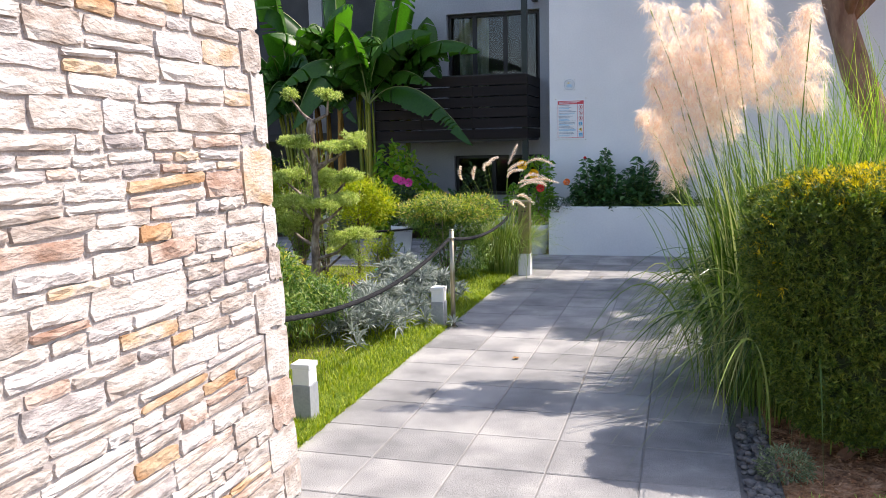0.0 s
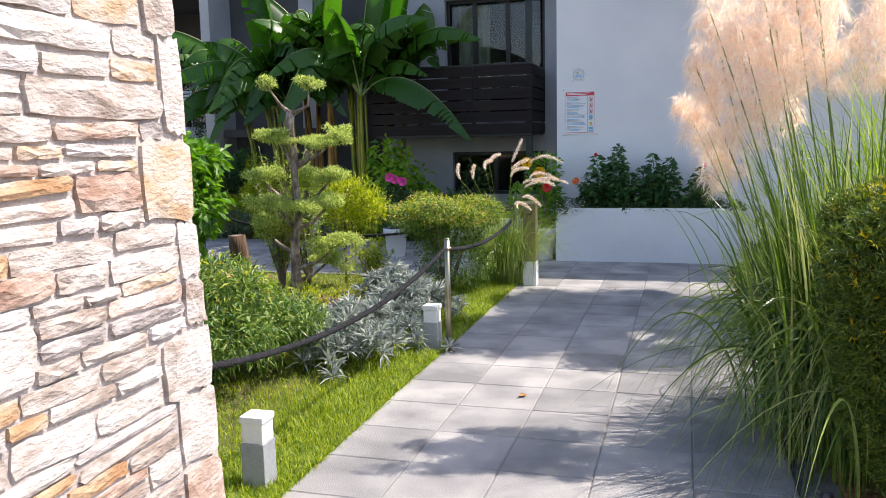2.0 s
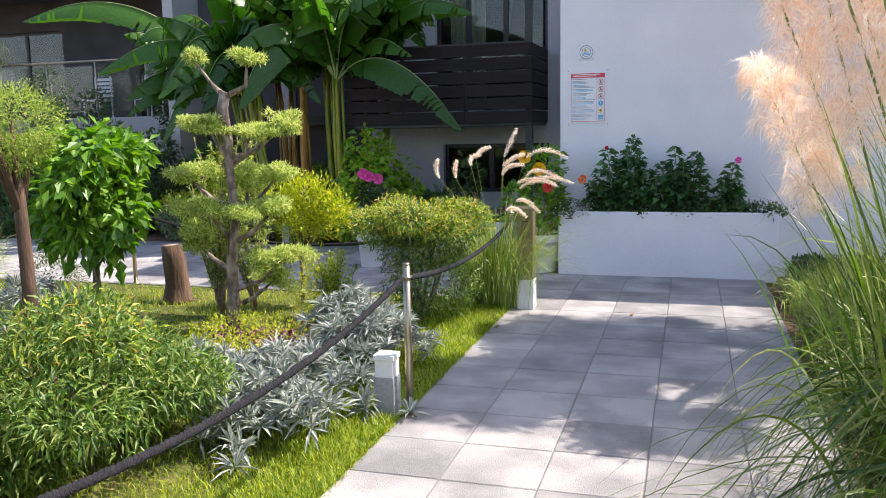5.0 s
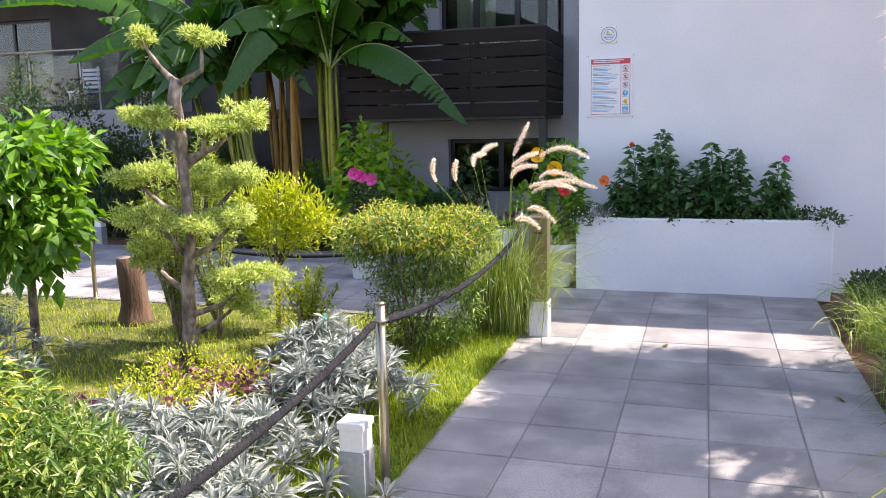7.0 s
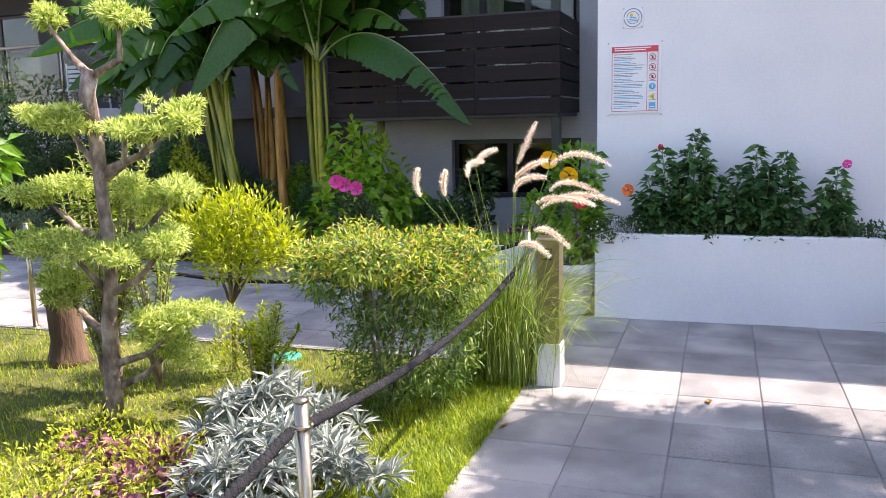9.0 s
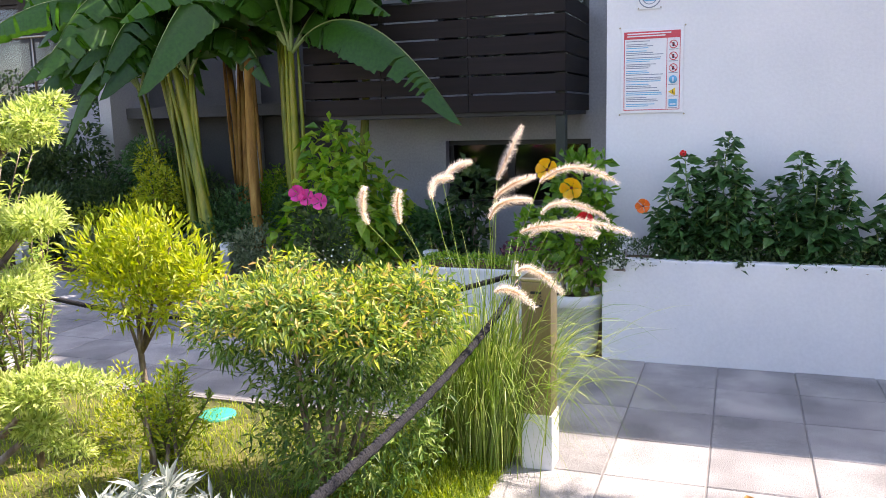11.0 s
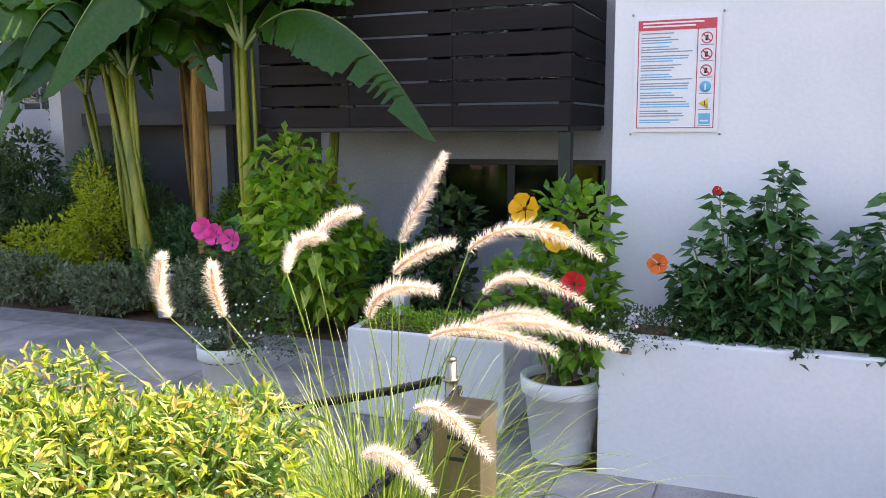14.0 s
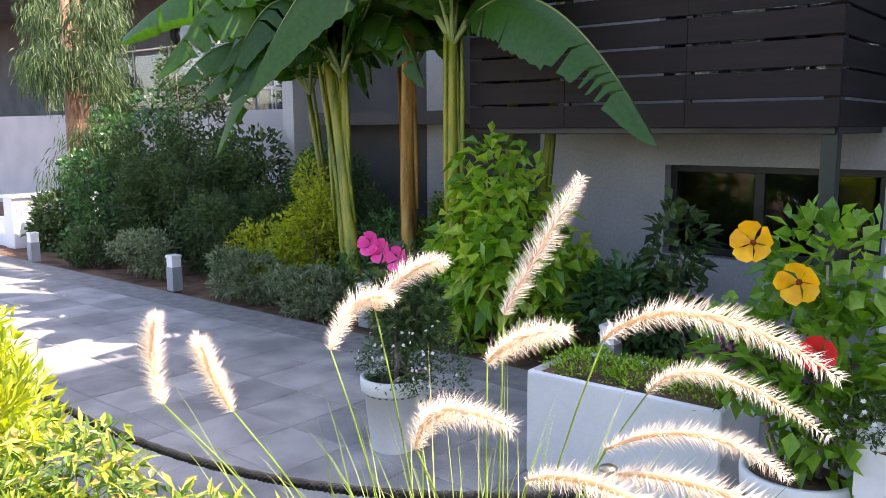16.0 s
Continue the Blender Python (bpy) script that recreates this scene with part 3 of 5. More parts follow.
def stone_mesh(k):
    """One rough block of unit size, face towards +x, uneven edges."""
    rng = np.random.default_rng(100 + k)
    ny, nz = 6, 4
    V, F = [], []
    for i in range(nz):
        for j in range(ny):
            y, z = j / (ny - 1) - 0.5, i / (nz - 1) - 0.5
            edge = i in (0, nz - 1) or j in (0, ny - 1)
            corner = i in (0, nz - 1) and j in (0, ny - 1)
            V.append(((0.7 if edge else 0.95) + rng.uniform(-0.28, 0.28) * (0.6 if edge else 1), y * (0.95 if corner else 1) + rng.uniform(-0.022, 0.022), z * (0.86 if corner else 1) + rng.uniform(-0.085, 0.085)))
    base = len(V)
    for v in V[:]:
        V.append((-1.4, v[1] * 0.99, v[2] * 0.99))
    for i in range(nz - 1):
        for j in range(ny - 1):
            a = i * ny + j
            F.append((a, a + 1, a + ny + 1, a + ny))
    ring = [j for j in range(ny)] + [i * ny + ny - 1 for i in range(1, nz)] + [(nz - 1) * ny + j for j in range(ny - 2, -1, -1)] + [i * ny for i in range(nz - 2, 0, -1)]
    for a, b in zip(ring, ring[1:] + ring[:1]):
        F.append((b, a, base + a, base + b))
    return np.array(V), F

def stone_layout(length, height, seed):
    """Long thin stones in wavering courses that end at large corner stones: (along, up, length, height)."""
    rng = random.Random(seed)
    out, z = [], 0.0
    while z < height:
        courses = [rng.choice((0.045, 0.055, 0.065, 0.075, 0.09, 0.11)) for _ in range(rng.choice((2, 2, 3, 3, 4)))]
        tall = sum(courses)
        corner = rng.choice((0.12, 0.17, 0.22, 0.27))
        out.append((corner / 2, z + tall / 2, corner, tall))
        for h in courses:
            s = corner
            while s < length:
                w = min(rng.uniform(1.2, 4.2) * h + rng.uniform(0.02, 0.16), length - s + 0.001)
                if length - s - w < 0.06:
                    w = length - s
                if h > 0.085 and w > 0.16 and rng.random() < 0.45:
                    c = rng.uniform(0.35, 0.65)
                    out += [(s + w / 2, z + h * c / 2, w, h * c), (s + w / 2, z + h * c + h * (1 - c) / 2, w, h * (1 - c))]
                else:
                    out.append((s + w / 2, z + h / 2 + rng.uniform(-0.004, 0.004), w, h * rng.uniform(0.9, 1.08)))
                s += w
            z += h
    return out

def lean(z):
    """The face stands further out at its foot."""
    return 0.055 * (1.3 - z)

def stone_wall():
    bm = block(-4.6, -4.0, -0.05, WX - 0.006, WY - 0.008, 2.9)
    for v in bm.verts:
        if v.co.x > -3:
            v.co.x += lean(v.co.z)
    core = structure("wall_stone", bm, M_MORTAR, "sunlit natural stone garden wall in pale pink and ochre", "wall")
    shapes = [[None] * 4 for _ in range(8)]
    forms = [stone_mesh(k) for k in range(8)]
    for k in range(8):
        for q in range(4):
            shapes[k][q] = mesh_of("stone", forms[k][0], forms[k][1])
            shapes[k][q].materials.append(M_STONES[q])
    rng = random.Random(8)
    rest_v, rest_f = [], []
    for s, z, w, h in stone_layout(7.3, 2.9, 3):
        y = WY - s
        k, q = rng.randrange(8), rng.choices(range(4), (0.56, 0.12, 0.1, 0.22))[0]
        gap = 0.011
        d = rng.uniform(0.012, 0.024)
        tilt = rng.uniform(-2.5, 2.5)
        if y > 1.75 and z < 2.7:
            ob = part("stone", shapes[k][q], None, core)
            ob.matrix_basis = pose(WX - 0.008 + lean(z), y, z, tilt, -3.1, 0) @ Matrix.Diagonal((d, w - gap, h - gap, 1))
        else:
            rest_f += [[i + len(rest_v) for i in f] for f in forms[k][1]]
            rest_v += (forms[k][0] * [d, w - gap, h - gap] + [WX - 0.008 + lean(z), y, z]).tolist()
    r = part("stone_rest", mesh_of("stone_rest", rest_v, rest_f), M_STONES[0], core, "far part of the stone facing")
    r["kind"] = "stuff"
    for s, z, w, h in stone_layout(1.2, 2.9, 5):  # the wall's end
        k, q = rng.randrange(8), rng.choices(range(4), (0.56, 0.12, 0.1, 0.22))[0]
        ob = part("stone", shapes[k][q], None, core)
        ob.matrix_basis = pose(WX - 0.02 - s + lean(z), WY - 0.008, z, 0, 0, 90) @ Matrix.Diagonal((0.018, w - 0.011, h - 0.011, 1))

# ---- path furniture ----
def bollard(x, y, group="path lights"):
    t = thing("bollard_light", (x, y, -0.03), "small square grey bollard light with white head", "light", group)
    part("body", block(-0.06, -0.06, 0, 0.06, 0.06, 0.26, 0.004), M_GREYMETAL, t)
    part("lens", block(-0.055, -0.055, 0.26, 0.055, 0.055, 0.36, 0.004), M_LENS, t, "white opal lens")
    part("cap", block(-0.062, -0.062, 0.36, 0.062, 0.062, 0.392, 0.005), M_LENS, t)
    return t
for bx, by in ((-2.2, 4.43), (-2.13, 7.07), (-9.12, 13.8), (-12.37, 13.75), (-6.32, 13.95), (-3.9, 13.9)):
    bollard(bx, by)

def rope_post(x, y, h=0.89):
    t = thing("rope_post", (x, y, -0.012), "slender round brushed steel rope post beside the path", "post", "rope posts")
    part("pole", tube([(0, 0, 0), (0, 0, h)], 0.021, 14), M_STEEL, t)
    part("cap", tube([(0, 0, h), (0, 0, h + 0.006), (0, 0, h + 0.012)], [0.023, 0.023, 0.012], 14), M_STEEL, t)
    part("base_plate", tube([(0, 0, 0), (0, 0, 0.012), (0, 0, 0.016)], [0.045, 0.045, 0.03], 16), M_STEEL, t)
    part("ring", tube([(0.028 * math.cos(a), 0.028 * math.sin(a), h - 0.07) for a in np.linspace(0, 6.2832, 13)], 0.006, 6), M_STEEL, t)
for px_, py_ in ((-2.0, 7.08), (-2.16, 10.62), (-6.4, 10.46), (-2.2, 3.62), (-11.5, 10.46)):
    rope_post(px_, py_)

def rope(a, b, sag, seed):
    """A twisted rope of three strands hanging between two posts."""
    t = thing("rope", (0, 0, 0), "black twisted rope hanging between the steel posts", "rope", "barrier ropes")
    a, b = np.array(a), np.array(b)
    length = np.linalg.norm(b - a)
    n = int(length / 0.02)
    s = np.linspace(0, 1, n)
    C = a + (b - a) * s[:, None] - np.array([0, 0, 1]) * (4 * sag * s * (1 - s))[:, None]
    side = unit(np.cross(b - a, [0, 0, 1.0]))
    for k in range(3):
        ph = s * length / 0.075 * 2 * math.pi + k * 2.0944
        part("strand", tube(C + 0.0085 * (np.cos(ph)[:, None] * side + np.sin(ph)[:, None] * np.array([0, 0, 1.0])), 0.0105, 6), M_ROPE, t)
rope((-2.02, 7.05, 0.80), (-2.2, 3.65, 0.78), 0.19, 1)
rope((-2.0, 7.11, 0.80), (-2.12, 10.6, 0.78), 0.12, 2)
rope((-2.2, 10.62, 0.80), (-6.36, 10.46, 0.80), 0.34, 3)
rope((-6.44, 10.46, 0.80), (-11.46, 10.46, 0.80), 0.36, 4)

def ash_post():
    t = thing("ashtray_post", (-1.89, 10.05, -0.012), "square bronze ashtray post on a white base", "ashtray")
    part("base", block(-0.075, -0.075, 0, 0.075, 0.075, 0.28, 0.004), M_LENS, t, "white painted base")
    part("body", block(-0.07, -0.07, 0.28, 0.07, 0.07, 0.92, 0.005), M_BRONZE, t)
    part("top", block(-0.073, -0.073, 0.92, 0.073, 0.073, 0.94, 0.006), M_STEEL, t)
    part("slot", block(-0.025, -0.0745, 0.865, 0.025, -0.0705, 0.877, 0.001), M_BLACK, t)
    part("cigarette_mark", block(-0.035, -0.0725, 0.805, 0.03, -0.0705, 0.815), M_BLACK, t)
    part("smoke_mark", tube([(0.022, -0.0715, 0.825), (0.034, -0.0715, 0.835), (0.012, -0.0715, 0.845), (0.024, -0.0715, 0.857)], 0.0025, 5), M_BLACK, t)
ash_post()

# ---- pots and planters of the court ----
def pot_mesh(parent, r0, r1, h):
    prof = [(r0 * 0.98, 0), (r0, 0.012), (r0 + (r1 - r0) * 0.8, h * 0.8), (r1 * 1.0, h * 0.8), (r1 * 1.06, h * 0.82), (r1 * 1.08, h * 0.99), (r1 * 1.06, h), (r1 * 0.97, h), (r1 * 0.93, h - 0.05)]
    n = 32
    V = [(r * math.cos(2 * math.pi * j / n), r * math.sin(2 * math.pi * j / n), z) for r, z in prof for j in range(n)]
    F = [(i * n + j, i * n + (j + 1) % n, (i + 1) * n + (j + 1) % n, (i + 1) * n + j) for i in range(len(prof) - 1) for j in range(n)]
    part("shell", mesh_of("shell", V, F, True), M_POT, parent)
    part("soil_fill", tube([(0, 0, h - 0.09), (0, 0, h - 0.045)], r1 * 0.95, 24), M_SOIL, parent, "dark potting soil")

pr = thing("flower_pot", (-2.1, 12.02, 0), "round white plastic pot with banded rim beside the planter", "pot", "white pots")
pot_mesh(pr, 0.155, 0.2, 0.43)
pl = thing("flower_pot", (-4.18, 12.0, 0), "tapered white plastic pot on the court paving", "pot", "white pots")
pot_mesh(pl, 0.125, 0.165, 0.4)

def box_planter(x, y, w, d, h, rz, label):
    t = thing("box_planter", (x, y, 0), label, "planter", "white box planters", rz=rz)
    bm = block(-w / 2, -d / 2, 0, w / 2, d / 2, h, 0.02, 3)
    top = [f for f in bm.faces if f.normal.z > 0.9]
    big = max(top, key=lambda f: f.calc_area())
    bmesh.ops.inset_individual(bm, faces=[big], thickness=0.03)
    bmesh.ops.translate(bm, verts=big.verts[:], vec=(0, 0, -0.05))
    part("shell", bm, M_POT, t)
    part("soil_fill", block(-w / 2 + 0.05, -d / 2 + 0.05, h - 0.08, w / 2 - 0.05, d / 2 - 0.05, h - 0.012), M_SOIL, t)
box_planter(-2.95, 12.42, 0.98, 0.5, 0.53, 0, "wide white box planter with low green moss")
box_planter(-2.55, 12.95, 0.6, 0.4, 0.42, 0, "white box planter with purple foliage")

def daisies(name, loc, lumps, n, label, seed):
    t = shrub(name, loc, lumps, n, 0.03, 0.012, M_DARKSHRUB, label, "flowering plant", seed=seed, stems=4)
    rng = np.random.default_rng(seed + 50)
    P, D = cloud(lumps, 110, rng, 0.95)
    for p, d in zip(P, D):
        if d[1] < 0.35 and p[2] > 0.02:
            V = [p + d * 0.004]
            a = unit(np.cross(d, [0.1, 0.3, 1])); b = np.cross(d, a)
            for i in range(12):
                r = 0.011 if i % 2 else 0.006
                V.append(p + d * 0.003 + r * (math.cos(i * math.pi / 6) * a + math.sin(i * math.pi / 6) * b))
            part("daisy", mesh_of("daisy", V, [(0, 1 + i, 1 + (i + 1) % 12) for i in range(12)]), M_DAISY, t)
    return t
daisies("daisy_plant", (-4.18, 12.0, 0.35), [((0.05, 0, 0.17), (0.2, 0.2, 0.22)), ((0.3, 0, 0.12), (0.2, 0.18, 0.24)), ((-0.1, 0, 0.1), (0.12, 0.12, 0.1))], 2600, "bushy plant with tiny white daisies in the pot", 11)
daisies("daisy_plant", (-1.8, 11.95, 0.64), [((0.1, 0, 0.06), (0.25, 0.16, 0.13)), ((-0.04, -0.1, -0.02), (0.12, 0.1, 0.2)), ((0.02, -0.14, -0.1), (0.1, 0.06, 0.18))], 2300, "trailing plant with tiny white daisies over the planter", 12)

pt = shrub("petunia", (-4.18, 12.05, 0.36), [((0, 0, 0.45), (0.16, 0.15, 0.28)), ((0.15, 0.02, 0.38), (0.14, 0.12, 0.18))], 620, 0.075, 0.045, M_DARKSHRUB, "dark-leaved potted plant with pink blooms", "flowering plant", seed=21)
for i, (fx, fz) in enumerate(((-0.02, 0.76), (0.17, 0.70), (0.06, 0.73))):
    flower(pt, (fx, -0.18, fz), (0.15, -1, 0.25), 0.066, M_PINK, i, eye=False)

hb = shrub("hibiscus", (-2.1, 12.05, 0.36), [((0, 0, 0.5), (0.26, 0.2, 0.3)), ((0.05, 0, 0.85), (0.2, 0.16, 0.2)), ((0.1, -0.05, 0.3), (0.2, 0.2, 0.22)), ((-0.3, 0.05, 0.45), (0.16, 0.15, 0.2))], 900, 0.095, 0.065, M_FIG, "potted hibiscus with yellow and red blooms", "flowering plant", seed=22)
for i, (p, m) in enumerate((((-0.15, -0.22, 0.94), M_YELLOW), ((0.02, -0.24, 0.82), M_YELLOW), ((0.14, -0.4, 0.62), M_RED))):
    flower(hb, p, (0.05, -1, 0.2 - 0.3 * (i % 2)), 0.076 if i < 2 else 0.06, m, 30 + i)

# plants in the long planter
def planted(loc, stalks, seed, blooms):
    """Upright leafy stalks (x, y, height), each with outward leaves that shrink towards a small tuft at its tip."""
    rng = np.random.default_rng(seed)
    t = thing("hibiscus_bush", loc, "dark green hibiscus bush in the white planter", "shrub", "planter bushes")
    P, D, L = [], [], []
    for x, y, h in stalks:
        foot = np.array([x * 0.55, y * 0.5, -0.02])
        u = np.linspace(0, 1, 7)[:, None]
        C = foot + (np.array([x, y, h]) - foot) * u + rng.normal(size=(7, 3)) * 0.008
        part("stem", tube(C, np.linspace(0.009, 0.003, 7), 6), M_MIDRIB, t)
        k = int(125 * h / 0.7)
        v = rng.uniform(0.06, 1.0, k)
        a = rng.uniform(0, 6.28, k)
        out = np.stack([np.cos(a), np.sin(a), rng.uniform(-0.25, 0.5, k)], 1)
        Q = np.stack([np.interp(v, u[:, 0], C[:, q]) for q in range(3)], 1)
        P.append(Q + out * rng.uniform(0.02, 0.1, (k, 1)) * (1.25 - v[:, None]))
        D.append(out)
        L.append(0.125 * (1.1 - 0.4 * v ** 3) * rng.uniform(0.65, 1.15, k))
        a = rng.uniform(0, 6.28, 7)
        P.append(np.repeat(C[-1:], 7, 0))
        D.append(np.stack([np.cos(a), np.sin(a), rng.uniform(0.5, 1.6, 7)], 1))
        L.append(rng.uniform(0.035, 0.07, 7))
    P, D, L = np.concatenate(P), np.concatenate(D), np.concatenate(L)
    part("foliage", leaf_mesh(P, D, L, L * 0.72, rng, 0.3, 0.1, fat=0.4), M_HIB, t)
    for i, (p, m, size) in enumerate(blooms):
        flower(t, p, (-0.1, -1, 0.2), size, m, seed + i)
planted((-1.22, 12.12, 0.64), [(0.13, 0, 0.86), (0.06, 0.05, 0.7), (0.2, -0.05, 0.66), (-0.16, 0, 0.73), (-0.1, -0.06, 0.55), (-0.27, -0.03, 0.5), (-0.33, -0.08, 0.36), (0.28, 0.02, 0.48), (0.3, -0.1, 0.34), (0.0, -0.1, 0.42), (-0.2, -0.1, 0.32), (0.14, -0.12, 0.36)], 31, [((-0.4, -0.2, 0.41), M_ORANGE, 0.05), ((-0.16, -0.03, 0.75), M_RED, 0.022)])
planted((-0.55, 12.12, 0.64), [(-0.1, 0, 0.72), (0.12, 0, 0.68), (-0.22, 0.02, 0.58), (0.0, -0.06, 0.55), (0.2, -0.05, 0.5), (-0.28, -0.08, 0.4), (0.05, -0.12, 0.36), (-0.12, -0.1, 0.42)], 32, [])
planted((-0.1, 12.15, 0.64), [(0.04, 0, 0.55), (-0.04, -0.05, 0.4), (0.1, -0.04, 0.36), (-0.1, -0.1, 0.25)], 33, [((0.1, -0.08, 0.6), M_PINK, 0.035)])
shrub("ground_cover", (-0.75, 12.0, 0.64), [((x, -0.02, 0.05), (0.2, 0.12, 0.12)) for x in (-0.6, -0.25, 0.1, 0.45, 0.8, 1.05)] + [((-0.25, -0.14, -0.02), (0.1, 0.06, 0.08)), ((0.3, -0.14, -0.01), (0.08, 0.05, 0.07)), ((1.1, -0.1, 0), (0.14, 0.1, 0.12))], 2300, 0.045, 0.028, M_DARKSHRUB, "low dark green ground cover along the planter rim", "ground cover", seed=34, stems=3)
shrub("moss_plant", (-2.95, 12.45, 0.48), [((x, 0, 0.03), (0.2, 0.23, 0.08)) for x in (-0.3, 0, 0.3)], 5000, 0.03, 0.013, M_LIME, "low bright green moss in the box planter", "ground cover", seed=35, stems=1)
shrub("purple_plant", (-2.55, 12.95, 0.38), [((x, 0, 0.1), (0.2, 0.18, 0.16)) for x in (-0.15, 0.15)], 600, 0.07, 0.05, M_PURPLE, "dark purple leafy plant in the box planter", "shrub", seed=36, stems=2)

# ---- fountain grass beside the ashtray post ----
def fountain_grass():
    rng = np.random.default_rng(40)
    t = thing("fountain_grass", (-2.2, 10.12, 0), "fountain grass clump with pale bristly flower plumes", "grass")
    n = 1250
    P = np.c_[rng.normal(size=(n, 2)) * [0.13, 0.11], np.zeros(n) - 0.03]
    hd = np.arctan2(P[:, 1], P[:, 0]) + rng.normal(size=n) * 0.5
    part("foliage", blade_mesh(P, hd, rng.uniform(0.8, 1.45, n), rng.uniform(0.1, 0.75, n), 0.0062, rng, rng.uniform(0.15, 0.9, n), 10, twist=0.4), M_FOUNT, t)
    plumes = [((-2.1, 10.09, 1.37), (-2.05, 10.14, 1.5), (-2.0, 10.19, 1.62)), ((-2.59, 9.69, 1.2), (-2.62, 9.69, 1.29), (-2.60, 9.69, 1.37)),
              ((-2.46, 9.75, 1.2), (-2.45, 9.7, 1.29), (-2.42, 9.66, 1.36)), ((-2.36, 9.9, 1.30), (-2.37, 9.98, 1.37), (-2.29, 10.0, 1.39)), ((-2.34, 10.0, 1.36), (-2.3, 10.05, 1.43), (-2.22, 10.07, 1.46)),
              ((-1.89, 10.08, 1.36), (-1.72, 10.06, 1.43), (-1.53, 10.12, 1.35)), ((-2.05, 9.79, 1.22), (-1.98, 9.77, 1.3), (-1.85, 9.76, 1.31)), ((-2.1, 10.04, 1.29), (-2.0, 10.0, 1.36), (-1.88, 9.95, 1.40)),
              ((-1.96, 10.4, 1.17), (-1.83, 10.42, 1.23), (-1.62, 10.45, 1.14)), ((-1.95, 9.95, 1.14), (-1.8, 9.93, 1.18), (-1.6, 9.95, 1.13)), ((-1.82, 10.0, 1.17), (-1.66, 10.0, 1.19), (-1.46, 10.05, 1.13)),
              ((-2.0, 10.3, 1.07), (-1.82, 10.32, 1.14), (-1.66, 10.36, 1.08)), ((-1.93, 9.8, 0.99), (-1.84, 9.78, 1.0), (-1.72, 9.78, 0.9)), ((-1.98, 9.62, 0.93), (-1.9, 9.6, 0.95), (-1.8, 9.6, 0.88))]
    base = np.array([-2.2, 10.12, 0])
    for i, (a, m, b) in enumerate(plumes):
        a, m, b = (np.array(q) - base for q in (a, m, b))
        s = np.linspace(0, 1, 60)[:, None]
        C = a * (1 - s) * (1 - 2 * s) + 4 * m * s * (1 - s) + b * s * (2 * s - 1)
        k = 1250
        idx = rng.integers(0, 59, k)
        T = unit(np.gradient(C, axis=0))[idx]
        R = unit(np.cross(T, rng.normal(size=(k, 3))))
        taper = np.sin(np.pi * np.clip(0.1 + 0.86 * idx / 59, 0, 1))
        L = 0.037 * (0.45 + 0.55 * taper) * rng.uniform(0.5, 1.25, k)
        p = part("plume", leaf_mesh(C[idx], R + T * rng.uniform(0.4, 1.0, (k, 1)), L, 0.0012, rng, 0.02), M_BRISTLE, t, "pale bristly plume")
        part("spike", tube(C[::4], np.sin(np.pi * np.linspace(0.12, 0.95, 15)) * 0.005 + 0.001, 6), M_SPIKE, p)
        q = np.array([rng.normal() * 0.05, rng.normal() * 0.05, 0])
        u = np.linspace(0, 1, 9)[:, None]
        mid = (q + a) / 2 + [(q - a)[0] * 0.25, (q - a)[1] * 0.25, 0.12]
        part("stalk", tube(q * (1 - u) ** 2 + 2 * mid * u * (1 - u) + a * u ** 2, 0.0018, 5), M_FOUNT, t)
fountain_grass()

# ---- lawn side of the path ----
shrub("nandina", (-2.7, 9.45, 0), [((0.43 * math.cos(a) * q, 0.33 * math.sin(a) * q, 0.86 + 0.06 * math.sin(3 * a)), (0.2, 0.17, 0.13 + 0.03 * math.cos(5 * a))) for q, a in [(0.0, 0.0)] + [(1.0, i * 0.785) for i in range(8)] + [(0.55, 0.4 + i * 1.257) for i in range(5)]] + [((0.06, 0, 0.7), (0.46, 0.36, 0.28)), ((0.1, -0.03, 0.36), (0.42, 0.34, 0.34))], 15000, 0.055, 0.0135, M_NANDINA, "flat-topped nandina bush with yellow-green top beside the rope", "shrub", "nandina bushes", seed=51, up=0.1, spread=1.1, top=M_NANDTOP, top_n=4200, stems=9)
shrub("nandina", (-3.38, 6.0, 0), lumps_round((0, 0, 0.41), (0.82, 0.72, 0.41), 14, np.random.default_rng(3), 0.4), 11500, 0.075, 0.017, M_NANDINA, "wide nandina bush behind the rope", "shrub", "nandina bushes", seed=52, up=0.15, spread=1.2, bend=0.2, top=M_NANDTOP, top_n=900, stems=12)
shrub("nandina", (-3.75, 5.1, 0), lumps_round((0, 0, 0.33), (0.6, 0.5, 0.33), 10, np.random.default_rng(23), 0.4), 6000, 0.07, 0.017, M_NANDINA, "low nandina bush behind the rope", "shrub", "nandina bushes", seed=54, up=0.15, spread=1.2, bend=0.2, top=M_NANDTOP, top_n=500, stems=9)
shrub("nandina", (-4.7, 5.6, 0), lumps_round((0, 0, 0.36), (0.8, 0.7, 0.36), 9, np.random.default_rng(4), 0.45), 6000, 0.07, 0.018, M_NANDINA, "wide nandina bush behind the rope", "shrub", "nandina bushes", seed=53, up=-0.1, spread=0.8, top=M_NANDTOP, top_n=600, stems=7)

